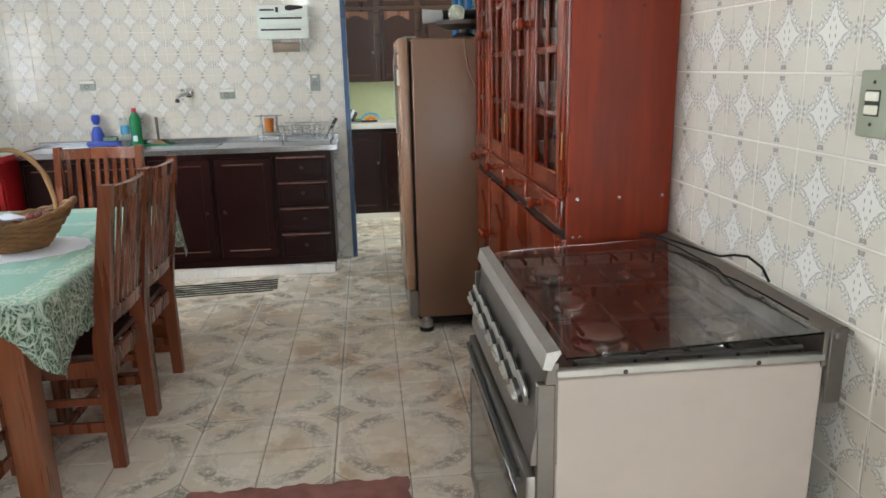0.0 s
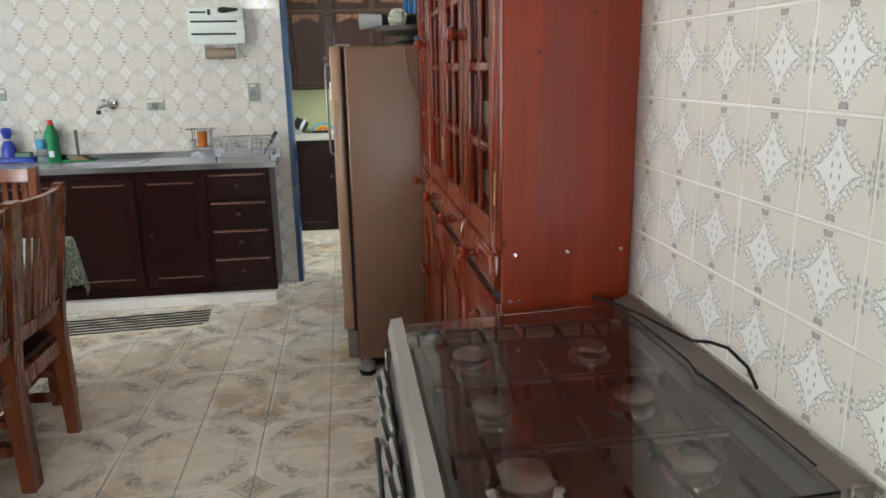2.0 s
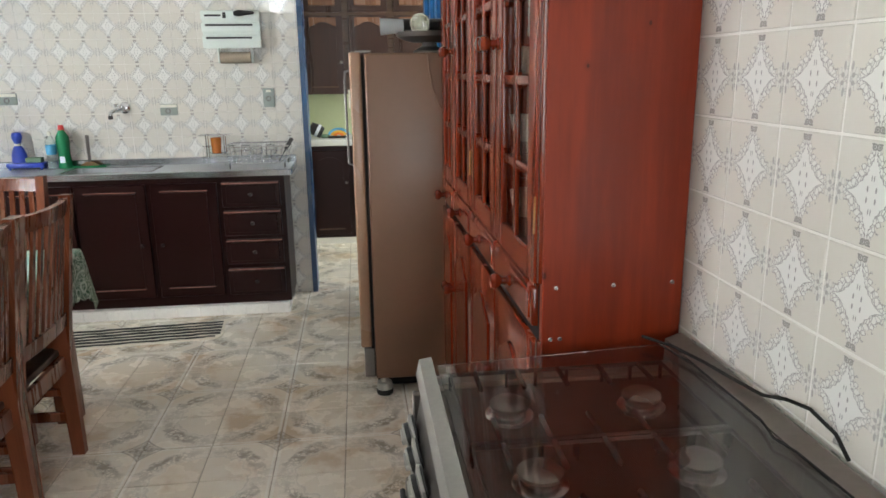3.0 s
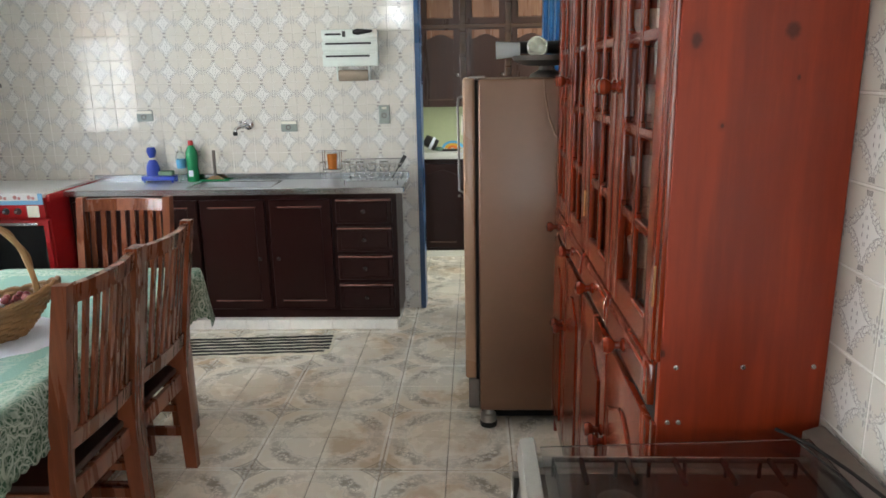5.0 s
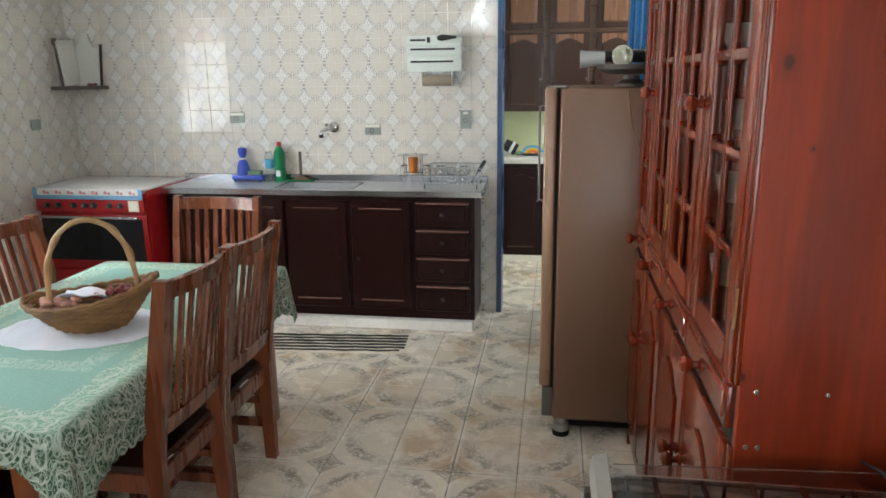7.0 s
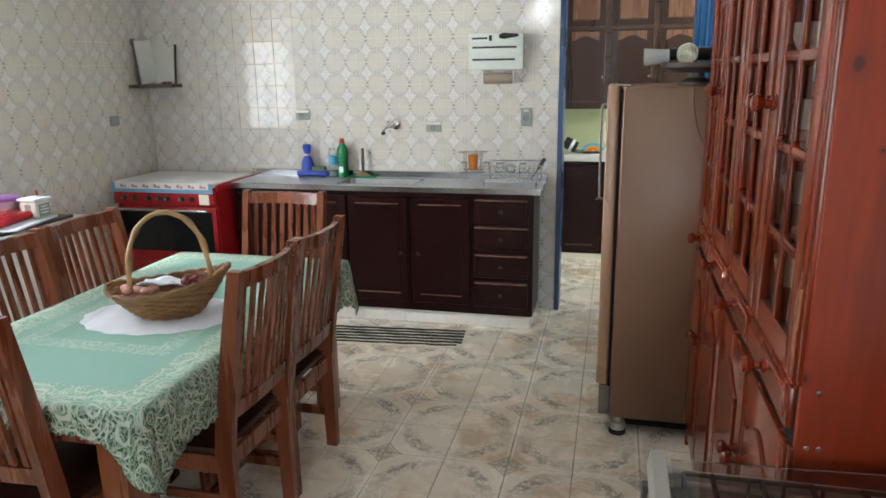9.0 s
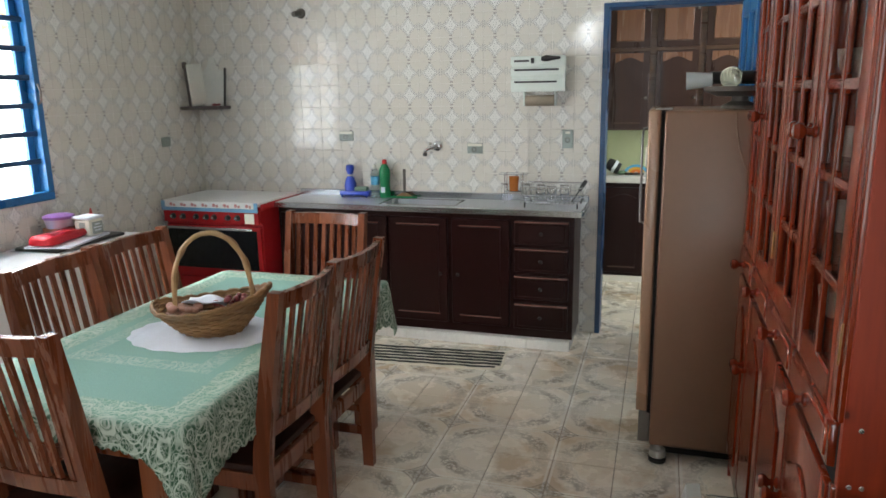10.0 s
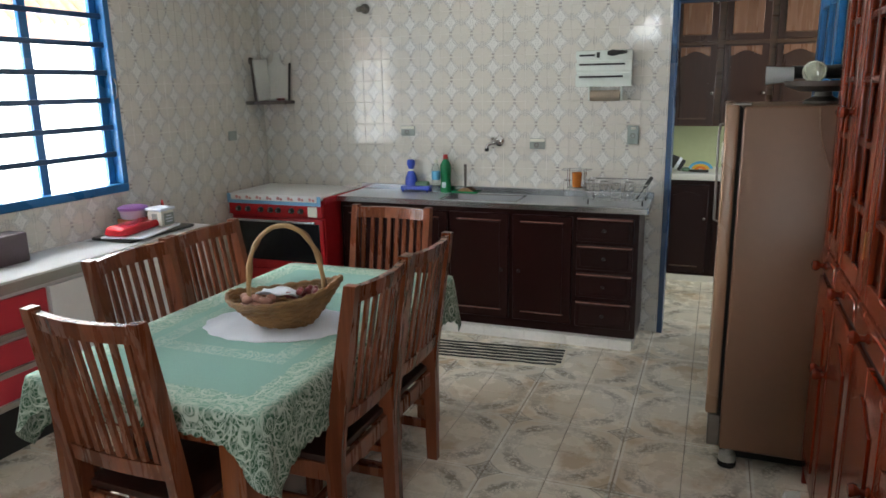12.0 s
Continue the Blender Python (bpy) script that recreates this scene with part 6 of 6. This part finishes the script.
part("front_post", box(bm_(), sx0 - 0.035, sx0 + 0.001, sy0 - 0.001, sy0 + 0.02, 0.05, 0.865, 0.003), DULL_STEEL, st)
part("front_post", box(bm_(), sx0 - 0.035, sx0 + 0.001, sy1 - 0.02, sy1 + 0.001, 0.05, 0.865, 0.003), DULL_STEEL, st)
for y0, y1 in ((sy0 - 0.004, sy0 + 0.012), (sy1 - 0.012, sy1 + 0.004)):
    part("side_trim", box(bm_(), sx0 + 0.0, sx1 + 0.0, y0, y1, 0.876, 0.893, 0.003), ALU, st, "bright trim strip")
for x in (0.415, 0.672):
    part("screw", lathe(bm_(), [(0, 0), (0.005, 0), (0.004, 0.002), (0, 0.003)], pose(x, sy0 - 0.0045, 0.882, 90), 8), BLACK_PLASTIC, st)
part("hob_tray", box(bm_(), sx0 + 0.012, sx1 - 0.005, sy0 + 0.013, sy1 - 0.013, 0.853, 0.868), DULL_STEEL, st, "dull steel hob tray")
# sloping control panel
bm = slab(bm_(), [(sx0 - 0.012, 0.905), (sx0 + 0.005, 0.905), (sx0 + 0.005, 0.70), (sx0 - 0.045, 0.70), (sx0 - 0.045, 0.715)], 1, sy0 + 0.001, sy1 - 0.001)
part("control_panel", bm, DULL_STEEL, st)
part("top_rail", slab(bm_(), [(sx0 - 0.026, 0.897), (sx0 - 0.019, 0.929), (sx0 + 0.006, 0.933), (sx0 + 0.008, 0.926), (sx0 - 0.004, 0.908), (sx0 - 0.010, 0.894)], 1, sy0 - 0.006, sy1 + 0.006), ALU, st, "worn aluminium front rail")
for i in range(7):
    y = 1.375 + i * 0.093 + (0.02 if i > 3 else 0)
    m = pose(sx0 - 0.030, y, 0.805, 0, -104, 0) @ Matrix.Diagonal((1.18, 1.18, 0.95, 1))
    k = part("knob", lathe(bm_(), [(0, 0), (0.031, 0), (0.031, 0.008), (0.022, 0.012), (0.021, 0.026), (0, 0.028)], m, 20), BLACK_PLASTIC, st)
    part("ring", lathe(bm_(), [(0.030, 0.004), (0.033, 0.004), (0.033, 0.010), (0.023, 0.014), (0.0215, 0.012)], m, 20), ALU, k, "worn metal ring")
    part("face", lathe(bm_(), [(0, 0.0285), (0.019, 0.0285), (0.021, 0.027), (0.0215, 0.024)], m, 20), ALU, k, "worn metal face")
    grip = box(bm_(), -0.005, 0.005, -0.021, 0.021, 0.024, 0.036, 0.002)
    bmesh.ops.transform(grip, matrix=m, verts=grip.verts[:])
    part("grip", grip, ALU, k)
od = part("oven_door", box(bm_(), sx0 - 0.055, sx0 - 0.012, sy0 + 0.004, sy1 - 0.004, 0.20, 0.675, 0.008, 2), DULL_STEEL, st)
part("window", box(bm_(), sx0 - 0.058, sx0 - 0.050, sy0 + 0.07, sy1 - 0.07, 0.27, 0.60, 0.004), BLACK_GLASS, od, "black oven glass")
part("handle", rod(bm_(), (sx0 - 0.062, sy0 + 0.03, 0.655), (sx0 - 0.062, sy1 - 0.03, 0.655), 0.006, 0.006, 12), BLACK_PLASTIC, od)
for y in (sy0 + 0.06, sy1 - 0.06):
    part("bracket", rod(bm_(), (sx0 - 0.062, y, 0.655), (sx0 - 0.05, y, 0.655), 0.005, 0.007, 8), BLACK_PLASTIC, od)
part("drawer", box(bm_(), sx0 - 0.045, sx0 - 0.012, sy0 + 0.004, sy1 - 0.004, 0.07, 0.19, 0.005), DULL_STEEL, st)
for x in (sx0 + 0.03, sx1 - 0.04):
    for y in (sy0 + 0.04, sy1 - 0.04):
        part("foot", rod(bm_(), (x, y, 0), (x, y, 0.072), 0.018, 0.018, 10), BLACK_PLASTIC, st)
for x, big in ((0.42, True), (0.675, False)):
    for y in (1.415, 1.637, 1.868):
        r = 0.047 if (big and y < 1.5) else 0.036
        bn = part("burner", lathe(bm_(), [(0, 0), (r * 1.3, 0.0), (r * 1.25, 0.006), (r * 0.9, 0.010), (r * 0.9, 0.022), (0, 0.022)], pose(x, y, 0.868), 22), CHROME, st)
        part("cap", lathe(bm_(), [(0, 0.022), (r, 0.022), (r * 1.02, 0.028), (r * 0.8, 0.034), (0, 0.035)], pose(x, y, 0.868), 22), BURNER_CAP, bn)
for y0, y1 in ((1.272, 1.465), (1.478, 1.705), (1.718, 1.99)):
    part("grate_frame", tube(bm_(), [(0.325, y0, 0.902), (0.765, y0, 0.902), (0.765, y1, 0.902), (0.325, y1, 0.902)], 0.0048, 6, True), GRATE, st)
    for i in range(5):
        x = 0.375 + i * 0.085
        for a, b in ((y0, y0 + 0.075), (y1 - 0.075, y1)):
            part("grate_bar", rod(bm_(), (x, a, 0.902), (x, b, 0.904), 0.005, 0.005, 6), BLACK_ENAMEL, st)
    for x in (0.325, 0.44, 0.50, 0.565, 0.64, 0.70, 0.765):
        for y in (y0, y1):
            part("grate_foot", rod(bm_(), (x, y, 0.868), (x, y, 0.902), 0.0035, 0.0035, 6), BLACK_ENAMEL, st)
part("glass_lid", slab(bm_(), [(sx0 + 0.018, 0.912), (sx1 - 0.010, 0.931), (sx1 - 0.010, 0.936), (sx0 + 0.018, 0.917)], 1, sy0 - 0.004, sy1 - 0.002), LID_GLASS, st, "smoked glass lid lying closed")
part("lid_hinge", slab(bm_(), [(sx1 - 0.008, 0.865), (sx1 - 0.008, 0.934), (sx1 + 0.026, 0.946), (sx1 + 0.034, 0.942), (sx1 + 0.034, 0.865)], 1, sy0 - 0.003, sy1 + 0.03), STRIP, st, "brownish grey steel rear strip")
part("end_bracket", box(bm_(), sx1 + 0.001, sx1 + 0.036, sy0 - 0.009, sy0 - 0.0035, 0.79, 0.945, 0.003), DULL_STEEL, st)
part("bolt", lathe(bm_(), [(0, 0), (0.008, 0), (0.006, 0.004), (0, 0.005)], pose(sx1 + 0.012, sy0 - 0.009, 0.93, 90), 10), STRIP, st)
bm = tube(bm_(), [(0.735, 2.02, 0.953), (0.775, 1.96, 0.952), (0.80, 1.88, 0.951), (0.815, 1.79, 0.953), (0.825, 1.72, 0.957), (0.832, 1.665, 0.975), (0.836, 1.61, 0.985), (0.838, 1.55, 0.975), (0.836, 1.515, 0.953)], 0.0032, 7)
solid("power_cord", bm, BLACK_RUBBER, "loose black power cord on the stove's rear strip", "cord")

# thin tube for the black line of the lid's glass edge and gasket, no cable
bm = tube(bm_(), [(0.762, 1.99, 0.9445), (0.783, 1.88, 0.9445), (0.787, 1.75, 0.9445), (0.789, 1.66, 0.9445), (0.775, 1.60, 0.946), (0.787, 1.56, 0.9445), (0.791, 1.45, 0.9445), (0.792, 1.30, 0.9445)], 0.002, 7)
solid("power_cord", bm, BLACK_RUBBER, "thin black line of glass edge and gasket along the stove lid's hinge", "cord")

# ---- switch beside the stove ----
sw = thing("light_switch", (XR - 0.004, 1.255, 1.355), "sage plastic wall switch with two ivory rockers", "switch")
part("plate", box(bm_(), XR - 0.017, XR - 0.003, 1.215, 1.292, 1.295, 1.41, 0.004, 2), SAGE_PLASTIC, sw)
for z in (1.343, 1.366):
    part("rocker", box(bm_(), XR - 0.022, XR - 0.015, 1.238, 1.27, z - 0.008, z + 0.008, 0.002), IVORY, sw)
part("rocker_gap", box(bm_(), XR - 0.0185, XR - 0.0165, 1.236, 1.272, 1.332, 1.377), BLACK_PLASTIC, sw)
for z in (1.318, 1.39):
    part("screw", lathe(bm_(), [(0, 0), (0.0035, 0), (0.003, 0.0015), (0, 0.0015)], pose(XR - 0.0168, 1.254, z, 0, -90, 0), 8), BLACK_PLASTIC, sw)

# ---- tiles of walls and floor ----
def tile_mesh(name, mat, u0, u1, v0, v1, pu, pv, thick, bevel, flip=(False, False), axes=(0, 2, 1), normal=-1):
    """A tile or a cut piece of one: a face with bevelled edges. The origin is the cell's corner; axes: which world axes u, v and the normal are."""
    verts, uvs = [], []

    def put(u, v, n):
        p = [0.0, 0.0, 0.0]
        p[axes[0]], p[axes[1]], p[axes[2]] = u, v, n * normal
        verts.append(p)
        a, b = u / pu, v / pv
        uvs.append((1 - a if flip[0] else a, 1 - b if flip[1] else b))
    for u, v in ((u0, v0), (u1, v0), (u1, v1), (u0, v1)):
        put(u, v, 0.0)
    for u, v in ((u0 + bevel, v0 + bevel), (u1 - bevel, v0 + bevel), (u1 - bevel, v1 - bevel), (u0 + bevel, v1 - bevel)):
        put(u, v, thick)
    faces = [(4, 5, 6, 7), (0, 1, 5, 4), (1, 2, 6, 5), (2, 3, 7, 6), (3, 0, 4, 7)]
    return verts, faces, uvs


def to_mesh(name, mat, verts, faces, uvs):
    me = bpy.data.meshes.new(name)
    me.from_pydata(verts, [], faces)
    layer = me.uv_layers.new(name="UVMap")
    for loop in me.loops:
        layer.data[loop.index].uv = uvs[loop.vertex_index]
    bm = bmesh.new()
    bm.from_mesh(me)
    bmesh.ops.recalc_face_normals(bm, faces=bm.faces[:])
    bm.to_mesh(me)
    bm.free()
    me.materials.append(mat)
    return me


def tile_field(parent, mat, axes, plane, out, start, pitch, cells, holes, single, gap, thick, flips=None, uneven=0.0, name="tile"):
    """Lays tiles on a plane: those for which single() holds are objects of their own, the rest one joined piece."""
    cache = {}
    lay = random.Random(7)
    jv, jf, ju = [], [], []
    pu, pv = pitch
    for i in range(*cells[0]):
        for j in range(*cells[1]):
            U, V = start[0] + i * pu, start[1] + j * pv
            pieces = [(U + gap, U + pu - gap, V + gap, V + pv - gap)]
            for a0, a1, b0, b1 in holes:
                cut = []
                for u0, u1, v0, v1 in pieces:
                    if u1 <= a0 or u0 >= a1 or v1 <= b0 or v0 >= b1:
                        cut.append((u0, u1, v0, v1))
                        continue
                    if u0 < a0:
                        cut.append((u0, a0, v0, v1))
                    if u1 > a1:
                        cut.append((a1, u1, v0, v1))
                    m0, m1 = max(u0, a0), min(u1, a1)
                    if v0 < b0:
                        cut.append((m0, m1, v0, b0))
                    if v1 > b1:
                        cut.append((m0, m1, b1, v1))
                pieces = cut
            flip = flips(i, j) if flips else (False, False)
            for u0, u1, v0, v1 in pieces:
                if u1 - u0 < 0.012 or v1 - v0 < 0.012:
                    continue
                loc = tuple(round(q, 4) for q in (u0 - U, u1 - U, v0 - V, v1 - V))
                key = (loc, flip)
                if key not in cache:
                    cache[key] = tile_mesh(name, mat, *loc, pu, pv, thick, 0.0014, flip, axes, out)
                verts, faces, uvs = cache[key]
                at = [0.0, 0.0, 0.0]
                at[axes[0]], at[axes[1]], at[axes[2]] = U, V, plane
                if single(U + pu / 2, V + pv / 2):
                    mkey = ("mesh",) + key
                    if mkey not in cache:
                        cache[mkey] = to_mesh(name, mat, verts, faces, uvs)
                    ob = new(name, cache[mkey])
                    ob.location = at
                    if uneven:
                        ob.rotation_euler = [radians(lay.uniform(-uneven, uneven)) for _ in range(3)]
                        ob.rotation_euler[axes[2]] = 0.0
                    ob.parent = parent
                else:
                    n = len(jv)
                    jv += [(p[0] + at[0], p[1] + at[1], p[2] + at[2]) for p in verts]
                    jf += [tuple(k + n for k in f) for f in faces]
                    ju += uvs
    if jv:
        ob = new("tiles", to_mesh("tiles", mat, jv, jf, ju))
        ob.parent = parent
        tagged(ob, kind="stuff")


PW = 0.153
ZJ = 1.250 - 9 * PW
far = -9.0, 9.0
# behind the sink
tile_field(wall_back, TILE_WALL, (0, 2, 1), YB, -1, (-0.212 - 21 * PW, ZJ), (PW, PW), ((0, 30), (0, 20)),
           [(far[0], XL + 0.001, *far), (XR - 0.001, far[1], *far), (DOOR_X0 - 0.031, DOOR_X1 + 0.031, far[0], DOOR_Z + 0.031), (*far, ZC - 0.002, far[1]), (*far, far[0], 0.0)],
           lambda u, v: -2.9 < u < -0.1 and 0.9 < v < 2.55, 0.0012, 0.002, None, 0.3)
# by the stove
tile_field(wall_right, TILE_WALL, (1, 2, 0), XR, -1, (1.483 - 17 * PW, ZJ), (PW, PW), ((0, 45), (0, 20)),
           [(far[0], YF + 0.001, *far), (YB - 0.003, far[1], *far), (*far, ZC - 0.002, far[1]), (*far, far[0], 0.0)],
           lambda u, v: 0.7 < u < 2.1 and 0.5 < v < 2.1, 0.0022, 0.002, None, 0.2)
# round the window
tile_field(wall_left, TILE_WALL, (1, 2, 0), XL, 1, (YB - 0.003 - 45 * PW, ZJ), (PW, PW), ((0, 46), (0, 20)),
           [(far[0], YF + 0.001, *far), (YB - 0.003, far[1], *far), (WIN[0] - 0.001, WIN[1] + 0.001, WIN[2] - 0.001, WIN[3] + 0.001), (*far, ZC - 0.002, far[1]), (*far, far[0], 0.0)],
           lambda u, v: 3.4 < u < 5.6 and 0.9 < v < 2.5, 0.0012, 0.002, None, 0.2)
# floor: the wreaths' middles lie where four tiles meet
FU, FV = 0.2755, 0.269
tile_field(floor, TILE_FLOOR, (0, 1, 2), -0.004, 1, (-0.492 - 11 * FU, 3.699 - 19 * FV), (FU, FV), ((-1, 22), (0, 34)),
           [(far[0], XL, *far), (1.88, far[1], *far), (*far, far[0], YF), (*far, 7.44, far[1])],
           lambda u, v: -1.6 < u < 0.8 and 1.4 < v < 7.0, 0.0017, 0.004,
           lambda i, j: ((i - 11) % 2 != 0, (j - 19) % 2 != 0))
